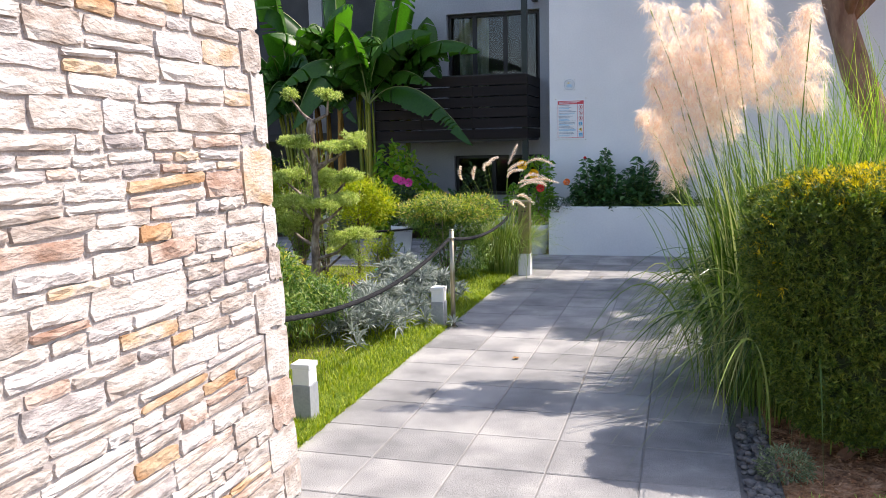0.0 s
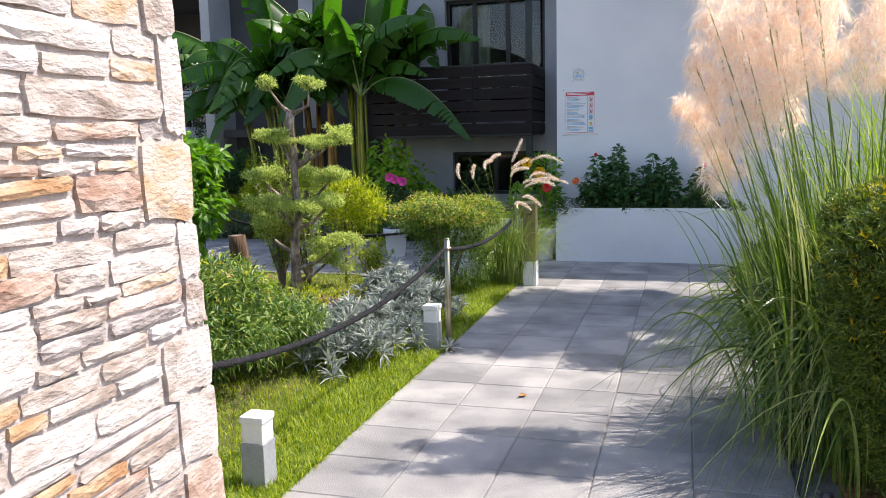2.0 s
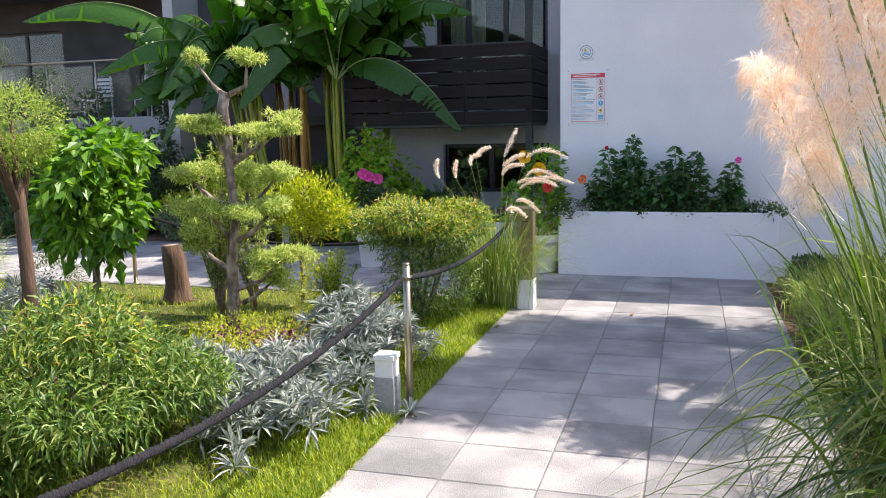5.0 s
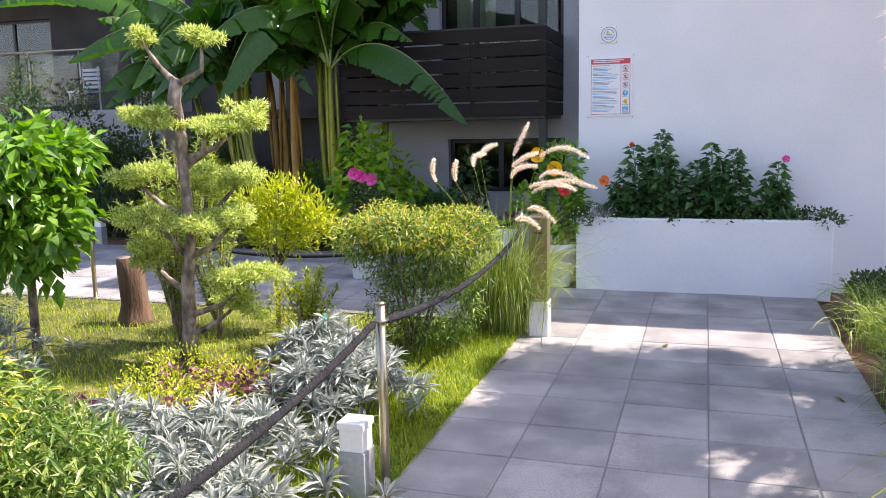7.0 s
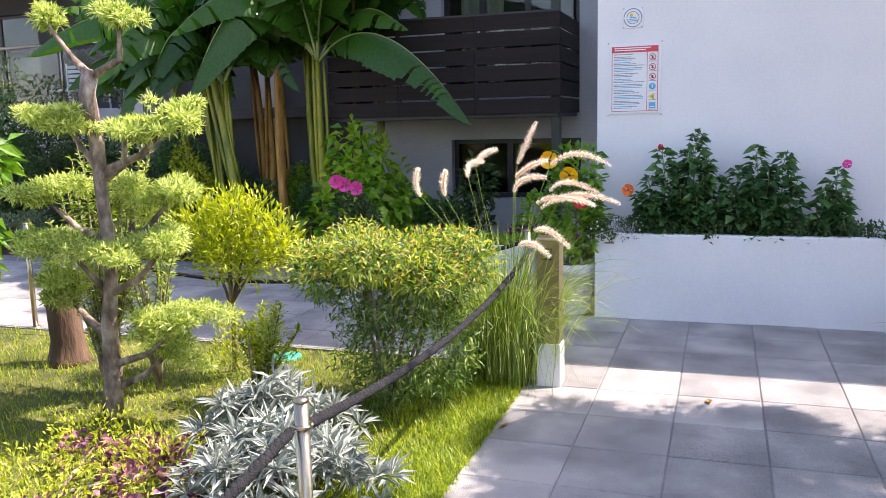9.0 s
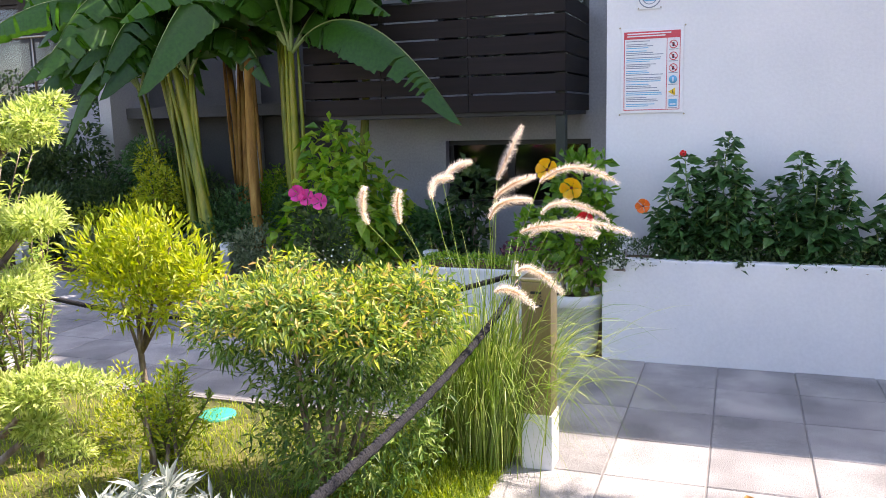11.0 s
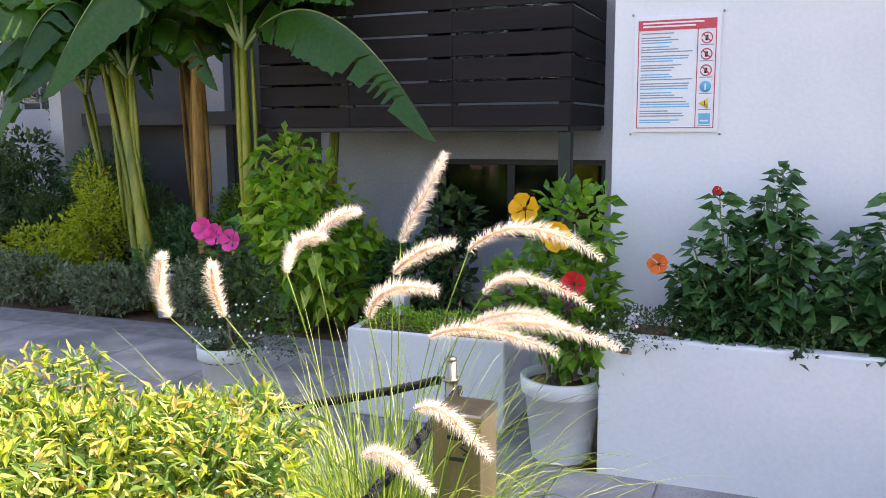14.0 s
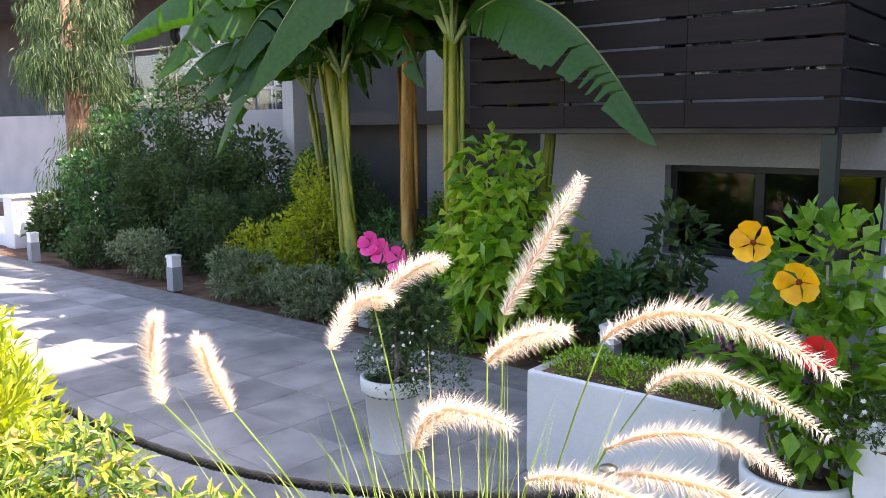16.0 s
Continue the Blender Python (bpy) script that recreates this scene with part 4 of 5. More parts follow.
def silver(loc, r, h, n, seed):
    """Rosettes of long silver leaves."""
    rng = np.random.default_rng(seed)
    t = thing("silver_plant", (*loc, 0), "silvery narrow-leaved bushy plant on the lawn edge", "shrub", "silver plants")
    k = n // 22
    C = np.c_[rng.normal(size=(k, 2)) * r * 0.45, np.zeros(k)]
    C[:, 2] = h * np.exp(-(C[:, 0] ** 2 + C[:, 1] ** 2) / (r * r)) * rng.uniform(0.55, 1.0, k)
    P = np.repeat(C, 22, 0)
    D = unit(rng.normal(size=P.shape) * [1, 1, 0.6] + [0, 0, 0.55])
    part("foliage", leaf_mesh(P + D * 0.01, D, rng.uniform(0.08, 0.15, len(P)), 0.019, rng, 0.18, 0.15), M_SILVER, t)
    for c in C[::2]:
        part("stem", tube([(c[0] * 0.5, c[1] * 0.5, -0.03), tuple(c)], [0.006, 0.004], 5), M_GREYSHRUB, t)
silver((-2.62, 7.95), 0.5, 0.42, 1900, 61)
silver((-2.75, 6.95), 0.55, 0.38, 1900, 62)
silver((-2.6, 6.55), 0.42, 0.36, 1300, 66)
silver((-3.3, 7.0), 0.5, 0.34, 1100, 63)
silver((-5.6, 8.1), 0.5, 0.5, 1300, 64)
silver((-2.95, 8.45), 0.42, 0.46, 1500, 65)

def cloud_tree():
    """The clipped cedar: crooked trunk, fork, limbs with flat pads of needles."""
    rng = np.random.default_rng(70)
    t = thing("cloud_pruned_tree", (-4.18, 8.78, -0.02), "crooked cloud-pruned cedar with flat needle pads on the lawn", "tree")
    trunk = [(0, 0, 0), (0.03, 0, 0.25), (0.03, 0.01, 0.6), (0.09, 0, 0.95), (0.07, 0, 1.3), (0.06, 0, 1.6), (0.03, 0, 1.85), (0.06, 0, 1.98)]
    part("trunk", tube(trunk, [0.062, 0.05, 0.042, 0.038, 0.036, 0.038, 0.05, 0.04], 12, rough=0.11, seed=1), M_BARK, t)
    pads = [((-0.2, 0, 2.27), (0.1, 0.1, 0.08)), ((0.27, 0, 2.24), (0.15, 0.12, 0.08)), ((-0.1, -0.05, 1.73), (0.22, 0.2, 0.06)), ((0.26, 0, 1.68), (0.22, 0.2, 0.06)), ((0.53, 0.05, 1.73), (0.16, 0.16, 0.09)),
            ((-0.33, 0, 1.33), (0.2, 0.2, 0.11)), ((0.42, 0.1, 1.3), (0.24, 0.2, 0.09)), ((-0.12, -0.1, 1.06), (0.32, 0.22, 0.09)), ((0.42, 0, 1.05), (0.3, 0.25, 0.13)), ((-0.38, 0.1, 0.8), (0.24, 0.2, 0.1)),
            ((0.52, -0.05, 0.64), (0.27, 0.2, 0.08)), ((0.36, 0.1, 0.45), (0.22, 0.18, 0.09)), ((0.1, 0.2, 1.3), (0.22, 0.15, 0.1))]
    for i, (c, r) in enumerate(pads):
        c = np.array(c)
        z0 = min(max(c[2] - 0.3, 0.2), 1.95)
        a = np.array([np.interp(z0, [q[2] for q in trunk], [q[0] for q in trunk]), 0, z0])
        m = (a + c) / 2 + np.array([0.05 * rng.normal(), 0.03, -0.06])
        limb = part("limb", tube([a, m, c - [0, 0, r[2] * 0.4]], [0.026, 0.018, 0.009], 7, rough=0.08, seed=i), M_BARK, t)
        r = np.array(r) * 0.86
        lum = [(c, np.array(r) * 0.6)] + [(c + rng.normal(size=3) * np.array(r) * 0.55, np.array(r) * rng.uniform(0.25, 0.55)) for _ in range(9)]
        P, D = cloud(lum, int(6000 * (r[0] * r[1]) ** 0.7 / 0.2), rng, 0.35)
        D = D * [1, 1, 0.5] + rng.normal(size=P.shape) * 0.6 + [0, 0, 0.3]
        part("needle_pad", leaf_mesh(P, D, rng.uniform(0.025, 0.055, len(P)), 0.011, rng, 0.05), M_CONIFER, t)
cloud_tree()

def stump():
    t = thing("tree_stump", (-5.32, 9.68, -0.03), "short cut tree stump standing on the lawn", "stump")
    part("bark", tube([(0, 0, 0), (0, 0, 0.06), (0, 0, 0.2), (-0.02, 0, 0.45), (-0.04, 0, 0.58)], [0.17, 0.135, 0.115, 0.105, 0.105], 18, rough=0.05, seed=4), M_STUMP, t)
    part("cut_face", tube([(-0.04, 0, 0.58), (-0.04, 0, 0.586)], 0.095, 18), M_BARK, t, "pale cut face")
stump()

def little_tree(name, loc, trunk_h, lumps, n, L, W, mat, label, seed, r=0.02, bark=None, shell=0.4, up=0.4, top=None):
    t = shrub(name, loc, lumps, n, L, W, mat, label, "tree", seed=seed, stems=0, shell=shell, up=up, top=top, top_n=int(n * 0.3))
    part("trunk", tube([(0, 0, -0.04), (0.015, 0, trunk_h * 0.5), (0, 0, trunk_h), (0.02, 0, trunk_h + 0.15)], [r * 1.2, r, r * 0.85, r * 0.4], 9, rough=0.06, seed=seed), bark or M_BARK, t)
    rng = np.random.default_rng(seed)
    for c, q in lumps:
        part("branch", tube([(0, 0, trunk_h * 0.9), (c[0] * 0.5, c[1] * 0.5, (trunk_h + c[2]) / 2 + 0.03), tuple(c)], [r * 0.6, r * 0.4, r * 0.15], 6), bark or M_BARK, t)
    return t
little_tree("golden_shrub", (-4.02, 9.8, 0), 0.5, [((0, 0, 0.85), (0.3, 0.26, 0.25)), ((0.22, 0, 0.8), (0.2, 0.18, 0.2)), ((-0.2, 0, 0.95), (0.2, 0.2, 0.22)), ((0.05, 0, 1.1), (0.18, 0.16, 0.16)), ((0.25, 0, 1.05), (0.12, 0.12, 0.18)), ((0.4, 0, 0.9), (0.16, 0.16, 0.2))], 3300, 0.075, 0.018, M_BOX, "small golden-green standard shrub with thin trunk", 71, 0.018, shell=0.15, up=0.9)
little_tree("weeping_tree", (-5.5, 8.75, 0), 1.25, lumps_round((0, 0, 1.4), (0.55, 0.5, 0.42), 7, np.random.default_rng(6)) + [((0.25, 0, 1.0), (0.3, 0.25, 0.3)), ((0.3, -0.1, 0.75), (0.12, 0.12, 0.25)), ((-0.2, -0.1, 0.95), (0.3, 0.25, 0.3)), ((0.05, -0.2, 0.9), (0.22, 0.2, 0.35))], 2500, 0.13, 0.085, M_FIG, "weeping mulberry with broad bright green leaves", 72, 0.03, up=-0.7)
little_tree("topiary_ball", (-4.95, 7.4, 0), 1.2, lumps_round((0, 0, 1.74), (0.42, 0.42, 0.34), 12, np.random.default_rng(7), 0.35), 9000, 0.034, 0.011, M_SHOOT, "clipped ball topiary on a reddish trunk", 73, 0.05, M_STUMP, 0.8)
def shoot_bush(name, loc, count, tall, reach, L, W, mat, label, seed):
    """Slender upright shoots, each clothed in small leaves along its length."""
    rng = np.random.default_rng(seed)
    t = thing(name, loc, label, "shrub")
    P, D = [], []
    for i in range(count):
        a, h = rng.uniform(0, 6.28), rng.uniform(0.55, 1.0) * tall
        r = reach * rng.uniform(0.2, 1.0)
        u = np.linspace(0, 1, 7)[:, None]
        C = np.array([math.cos(a) * r, math.sin(a) * r * 0.7, 0]) * u ** 1.3 + np.array([0, 0, h]) * u + rng.normal(size=(7, 3)) * 0.008
        part("stem", tube(C, np.linspace(0.008, 0.002, 7), 5), M_BARK, t)
        v = rng.uniform(0.25, 1.0, 110)
        Q = np.stack([np.interp(v, u[:, 0], C[:, k]) for k in range(3)], 1)
        P.append(Q)
        D.append(unit(rng.normal(size=(110, 3)) * [1, 1, 0.4] + [0, 0, 0.55]))
    P, D = np.concatenate(P), np.concatenate(D)
    part("foliage", leaf_mesh(P, D, L * rng.uniform(0.6, 1.3, len(P)), W, rng, 0.1), mat, t)
    return t
shoot_bush("upright_shrub", (-4.5, 9.15, 0), 34, 1.62, 0.6, 0.055, 0.014, M_SHOOT, "loose upright yellow-green shrub behind the cedar", 74)
shoot_bush("upright_shrub", (-4.25, 9.3, 0), 16, 1.45, 0.45, 0.055, 0.014, M_SHOOT, "loose upright yellow-green shrub behind the cedar", 86)
shoot_bush("upright_shrub", (-3.5, 9.3, 0), 14, 0.6, 0.3, 0.045, 0.015, M_SHOOT, "low upright yellow-green sprigs on the lawn", 87)
shrub("sprig_shrub", (-3.55, 9.25, 0), [((0, 0, 0.25), (0.28, 0.22, 0.25)), ((0.15, 0, 0.42), (0.1, 0.1, 0.2)), ((-0.1, 0, 0.4), (0.08, 0.08, 0.2))], 1500, 0.04, 0.013, M_BOX, "low yellow-green sprigs on the lawn", seed=75, up=0.8)
shrub("low_bush", (-3.7, 7.75, 0), [((x, y, 0.1), (0.3, 0.26, 0.18)) for x, y in ((0, 0), (0.4, 0.3), (0.3, -0.3), (-0.1, 0.5))], 2600, 0.04, 0.014, M_BOX, "low yellow-green flowering bush on the lawn", seed=76)
for qx, qy, qs in ((-3.5, 7.6, 77), (-3.15, 8.1, 78), (-4.0, 7.1, 79), (-3.6, 8.3, 80), (-4.3, 7.4, 84)):
    shrub("purple_border", (qx, qy, 0), [((x, 0.12 * math.sin(x * 9), 0.04), (0.16, 0.13, 0.1)) for x in (-0.25, 0, 0.25)], 420, 0.055, 0.042, M_PURPLE, "low purple-leaved border plant in the lawn", "ground cover", "purple border plants", seed=qs, stems=2)
shrub("leafy_bush", (-6.3, 6.9, 0), lumps_round((0, 0, 0.5), (0.6, 0.6, 0.5), 8, np.random.default_rng(9)), 2600, 0.085, 0.05, M_FIG, "leafy bright green bush near the stone sculpture", seed=81)
shrub("pink_flower_bush", (-6.3, 9.1, 0), [((0, 0, 0.28), (0.3, 0.3, 0.26))], 1500, 0.045, 0.014, M_GREYSHRUB, "small bush with faint pink flowers", seed=82)
shrub("dry_grass_tuft", (-8.2, 9.6, 0), [((0, 0, 0.3), (0.6, 0.5, 0.3))], 1500, 0.3, 0.008, M_FOUNT, "tuft of long dry grass on the lawn", seed=83, up=1.0)

def sculpture():
    t = thing("stone_sculpture", (-3.8, 5.6, -0.03), "pale weathered cream rock sculpture with hollows", "sculpture")
    bm = bmesh.new()
    bmesh.ops.create_icosphere(bm, subdivisions=4, radius=1)
    for v in bm.verts:
        k = 1 + 0.25 * noise.noise(v.co * 1.6) + 0.12 * noise.noise(v.co * 4.2) - 0.4 * max(0, 1 - (v.co - Vector((0.5, -0.75, 0.4))).length * 2.6)
        v.co = Vector((v.co.x * 0.17, v.co.y * 0.17, v.co.z * 0.5 + 0.97)) + v.co * (k - 1) * 0.28
    part("rock", from_bm("rock", bm, True), M_ROCK, t)
sculpture()
shrub("leafy_bush", (-3.8, 5.5, -0.02), lumps_round((0, 0, 0.5), (0.42, 0.35, 0.5), 7, np.random.default_rng(19)), 1700, 0.09, 0.05, M_FIG, "leafy bright green bush round the stone sculpture", seed=85)
cap = thing("valve_cover", (-3.84, 10.18, -0.03), "small round teal plastic valve cover in the grass", "cover")
part("lid", tube([(0, 0, 0), (0, 0, 0.03), (0, 0, 0.036)], [0.11, 0.11, 0.095], 20), M_TEAL, cap)

# ---- right side of the path ----
def pampas():
    rng = np.random.default_rng(90)
    t = thing("pampas_grass", (0.75, 5.75, -0.03), "tall pampas grass with cream feathery plumes beside the path", "grass")
    def tuft(name, n, spread, turn, tall, reach, width, droop, segs, dx=0.0):
        P = np.c_[rng.normal(size=(n, 2)) * spread, np.zeros(n)]
        hd = np.arctan2(P[:, 1], P[:, 0] - dx) + rng.normal(size=n) * turn
        part(name, blade_mesh(P, hd, rng.uniform(*tall, n), rng.uniform(*reach, n), width * rng.uniform(0.7, 1.3, n), rng, rng.uniform(*droop, n), segs, twist=0.6), M_REED, t)
    tuft("inner_foliage", 1100, (0.22, 0.3), 0.8, (0.7, 1.5), (0.1, 0.5), 0.016, (0.1, 0.5), 6)
    tuft("foliage", 1300, (0.24, 0.32), 0.6, (1.4, 2.15), (0.1, 0.6), 0.014, (0.05, 0.4), 9)
    tuft("drooping_foliage", 950, (0.22, 0.32), 0.5, (1.3, 2.1), (0.45, 1.0), 0.016, (0.65, 1.0), 14, 0.1)
    n = 170
    P = np.c_[rng.normal(size=(n, 2)) * [0.18, 0.36], np.zeros(n)]
    part("trailing_foliage", blade_mesh(P, math.pi + rng.normal(size=n) * 0.6, rng.uniform(0.7, 1.5, n), rng.uniform(0.7, 1.5, n), 0.007, rng, rng.uniform(0.8, 1.0, n), 14, twist=0.5), M_REED, t)
    heads = [(-0.98, -0.05, 1.55, 2.3), (-0.9, 0.1, 1.35, 2.05), (-0.86, -0.2, 1.6, 2.5), (-0.7, 0.1, 1.65, 2.55), (-0.62, -0.15, 1.75, 2.5), (-0.5, 0.05, 1.8, 2.6), (-0.38, -0.1, 1.8, 2.55), (-0.26, 0.1, 1.85, 2.65), (-0.12, -0.05, 1.8, 2.45), (0.04, 0.1, 1.8, 2.3), (-1.0, 0.15, 1.3, 1.85), (-0.55, 0.25, 1.6, 2.3), (-0.76, -0.05, 1.5, 2.2)]
    for i, (x, y, z0, z1) in enumerate(heads):
        a, b = np.array([x * 0.8, y, z0]), np.array([x + rng.normal() * 0.04, y, z1])
        lean_to = np.array([rng.normal() * 0.1 - 0.05, rng.normal() * 0.05, 0])
        k, m = 84, 34  # side sprays and the hairs on each
        u = np.sort(rng.random(k))[:, None]
        C = a + (b - a) * u + lean_to * u ** 2
        out = unit(np.c_[rng.normal(size=(k, 2)), np.zeros(k)])
        reach = (0.24 * np.sin(np.pi * (0.18 + 0.74 * u)) ** 0.7 * rng.uniform(0.6, 1.15, (k, 1)))[:, None]
        v = rng.random((k, m, 1)) ** 0.8
        Q = C[:, None] + reach * (out[:, None] * 0.5 * v + np.array([-0.12, 0, 0.95]) * (v - 0.62 * v ** 3)) + rng.normal(size=(k, m, 3)) * 0.007
        D = out[:, None] * 0.6 + np.array([-0.1, 0, 1.0]) * (1 - 1.9 * v ** 2) + rng.normal(size=(k, m, 3)) * 0.45
        part("plume", leaf_mesh(Q.reshape(-1, 3), D.reshape(-1, 3), rng.uniform(0.03, 0.085, k * m), 0.0036, rng, 0.3), M_PLUME, t, "cream feathery plume")
        w = np.linspace(0, 1, 8)[:, None]
        part("stalk", tube(np.array([x * 0.2, y * 0.5, 0]) * (1 - w) + b * w + lean_to * w ** 2, 0.0045, 6), M_REED, t)
pampas()

def reed_clump(x, y, n, seed):
    rng = np.random.default_rng(seed)
    t = thing("reed_clump", (x, y, -0.03), "tall clump of bright green arching grass without plumes", "grass", "reed clumps")
    P = np.c_[rng.normal(size=(n, 2)) * [0.3, 0.3], np.zeros(n)]
    part("foliage", blade_mesh(P, rng.uniform(0, 6.28, n), rng.uniform(1.9, 3.0, n), rng.uniform(0.2, 1.0, n), 0.011, rng, rng.uniform(0.1, 0.6, n), 11, twist=0.6), M_LIMEREED, t)
reed_clump(1.3, 6.45, 900, 92)
reed_clump(1.6, 7.6, 320, 93)

def yew():
    """A clipped bush, wider above than at its foot, covered in short upright sprigs."""
    rng = np.random.default_rng(95)
    x0, x1, y0, y1, h = 0.31, 2.3, 4.28, 5.15, 1.46
    t = thing("yew_hedge", (1.3, 4.7, -0.03), "dense clipped dark green yew bush with yellow new growth", "hedge")
    base = np.array([1.3, 4.7, 0.0])
    def skin(fx, fy, fz):
        """The bush's surface for a place on the unit cube's skin."""
        q = np.stack([fx, fy, fz], -1)
        q = q / (np.abs(q) ** 5).sum(-1, keepdims=True) ** (1 / 5)
        z = (q[..., 2] + 1) / 2
        foot = 0.3 * (1 - z) ** 1.6
        X = (x0 + x1) / 2 + q[..., 0] * ((x1 - x0) / 2 - foot)
        Y = (y0 + y1) / 2 + q[..., 1] * ((y1 - y0) / 2 - foot * 0.35)
        wave = 0.035 * np.sin(X * 9 + z * 5) * np.sin(z * 11 + Y * 7)
        return np.stack([X, Y, 0.02 + z * (h - 0.02)], -1) - base + q * wave[..., None] * [1, 1, 0.5]
    n = 15000
    side = rng.choice(3, n, p=(0.42, 0.28, 0.3))
    a, b = rng.uniform(-1, 1, n), rng.uniform(-1, 1, n)
    one = np.ones(n)
    fx = np.where(side == 0, a, np.where(side == 1, -one, a))
    fy = np.where(side == 0, -one, np.where(side == 1, a, b))
    fz = np.where(side == 2, one, b)
    S = skin(fx, fy, fz)
    clump = np.sin(S[:, 0] * 31 + 3 * np.sin(S[:, 2] * 17)) * np.sin(S[:, 2] * 27 + S[:, 1] * 29)
    out = unit(np.stack([np.where(side == 1, -1.0, 0.0), np.where(side == 0, -1.0, 0.0), np.where(side == 2, 1.0, 0.0)], -1) + rng.normal(size=(n, 3)) * 0.25)
    K = unit(out + np.array([0, 0, 0.75]) + rng.normal(size=(n, 3)) * 0.3)
    # added solid core, coloured dark as the shade between the sprigs
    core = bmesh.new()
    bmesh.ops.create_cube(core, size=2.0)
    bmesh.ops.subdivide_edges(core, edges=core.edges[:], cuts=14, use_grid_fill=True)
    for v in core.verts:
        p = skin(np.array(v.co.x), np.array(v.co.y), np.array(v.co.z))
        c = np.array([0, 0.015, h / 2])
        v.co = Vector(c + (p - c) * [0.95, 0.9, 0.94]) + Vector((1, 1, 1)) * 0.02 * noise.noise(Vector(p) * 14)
    part("inner_shade", core, M_YEWSHADE, t)
    def sprigs(name, keep, m, length, w, mat, label="", lift=0.0):
        k = keep.sum()
        u = rng.random((k, m, 1))
        P = S[keep][:, None] - out[keep][:, None] * (0.035 - 0.03 * clump[keep] - rng.uniform(-0.02, 0.03, k))[:, None, None] + K[keep][:, None] * (lift + u * length * rng.uniform(0.6, 1.2, (k, 1, 1)))
        D = unit(rng.normal(size=(k, m, 3))) + K[keep][:, None] * 0.8
        part(name, leaf_mesh(P.reshape(-1, 3), D.reshape(-1, 3), rng.uniform(0.02, 0.038, k * m), w, rng, 0.05), mat, t, label)
    tip = (S[:, 2] > h - 0.06 + 0.04 * clump + 0.045 * rng.normal(size=n)) | ((side == 1) & (S[:, 2] > 0.85) & (rng.random(n) < 0.05))
    sprigs("needle_coat", ~tip, 15, 0.075, 0.0075, M_YEW)
    sprigs("needle_coat", tip, 8, 0.05, 0.0062, M_YEW)
    sprigs("new_growth", tip, 11, 0.05, 0.0062, M_YEWTOP, "yellow new needle tips", 0.015)
    for i in range(7):
        part("stem", tube([(rng.normal() * 0.25, rng.normal() * 0.12, 0), (rng.normal() * 0.4, rng.normal() * 0.15, 0.9)], [0.03, 0.015], 7), M_REDBARK, t)
yew()

def shade_tree():
    """The conifer on the far side of the hedge; its crown shades the path."""
    rng = np.random.default_rng(97)
    t = thing("conifer_tree", (2.0, 9.3, -0.03), "leaning conifer with reddish bark shading the path", "tree")
    part("trunk", tube([(0.3, 0.1, 0), (0.1, 0.1, 1.2), (-0.35, 0, 2.3), (-0.55, 0, 3.0), (-0.2, 0.2, 4.0), (0, 0.3, 5.0)], [0.2, 0.17, 0.15, 0.13, 0.1, 0.05], 12, rough=0.07), M_REDBARK, t)
    ends = [(-1.0, 1.3, 4.3), (-0.9, 0.5, 4.1), (-0.2, 0.8, 4.4), (0.7, 1.1, 4.1), (0.2, 1.45, 4.4), (-0.6, -0.3, 4.0), (0.7, 0.3, 4.3), (0.9, 1.5, 4.3), (1.2, 1.4, 4.4), (-0.1, -0.7, 4.1), (-0.4, 1.55, 4.2), (0.3, 0.0, 3.9), (-1.1, 0.1, 4.7), (-0.7, 0.9, 4.7), (-0.3, 0.3, 4.8), (0.3, 0.7, 4.7), (-0.8, -0.4, 4.8)]
    for i, e in enumerate(ends):
        part("limb", tube([(-0.5, 0, 2.75), (e[0] * 0.6 - 0.2, e[1] * 0.6, (2.8 + e[2]) / 2 + 0.2), e], [0.07, 0.045, 0.015], 8, rough=0.06, seed=i), M_REDBARK, t)
        P, D = cloud(lumps_round(e, (0.55, 0.52, 0.3), 9, rng, 0.4), 2900, rng, 0.1)
        part("foliage", leaf_mesh(P, D * [1, 1, 0.3] + rng.normal(size=P.shape) * 0.5 - [0, 0, 0.5], rng.uniform(0.06, 0.16, len(P)), 0.026, rng, 0.3), M_DARKSHRUB, t)
shade_tree()

shrub("dusty_plant", (0.5, 4.18, -0.02), [((0, 0, 0.07), (0.13, 0.12, 0.09))], 1000, 0.03, 0.009, M_GREYSHRUB, "small grey-green cushion plant on the pebbles", seed=98, stems=2)
M_MULCH = surface("reddish_mulch", [(0.16, 0.07, 0.035), (0.38, 0.2, 0.1), (0.52, 0.32, 0.19)], 18, 0.95, 0.9, 60, speck=0.3)
structure("bed_mulch", block(XR + 0.204, 2.0, -0.055, 3.2, 8.0, -0.03), M_MULCH, "reddish bark mulch of the planted bed beside the path", "ground")
def mulch_chips():
    rng = np.random.default_rng(104)
    n = 5000
    P = np.c_[rng.uniform(XR + 0.21, 1.3, n), rng.uniform(3.2, 5.6, n), rng.uniform(-0.03, -0.012, n)]
    c = part("mulch_chips", leaf_mesh(P, rng.normal(size=(n, 3)) * [1, 1, 0.25], rng.uniform(0.015, 0.045, n), 0.012, rng, 0.05), M_MULCH)
    tagged(c, "loose chips of reddish bark mulch", "mulch", kind="stuff")
mulch_chips()
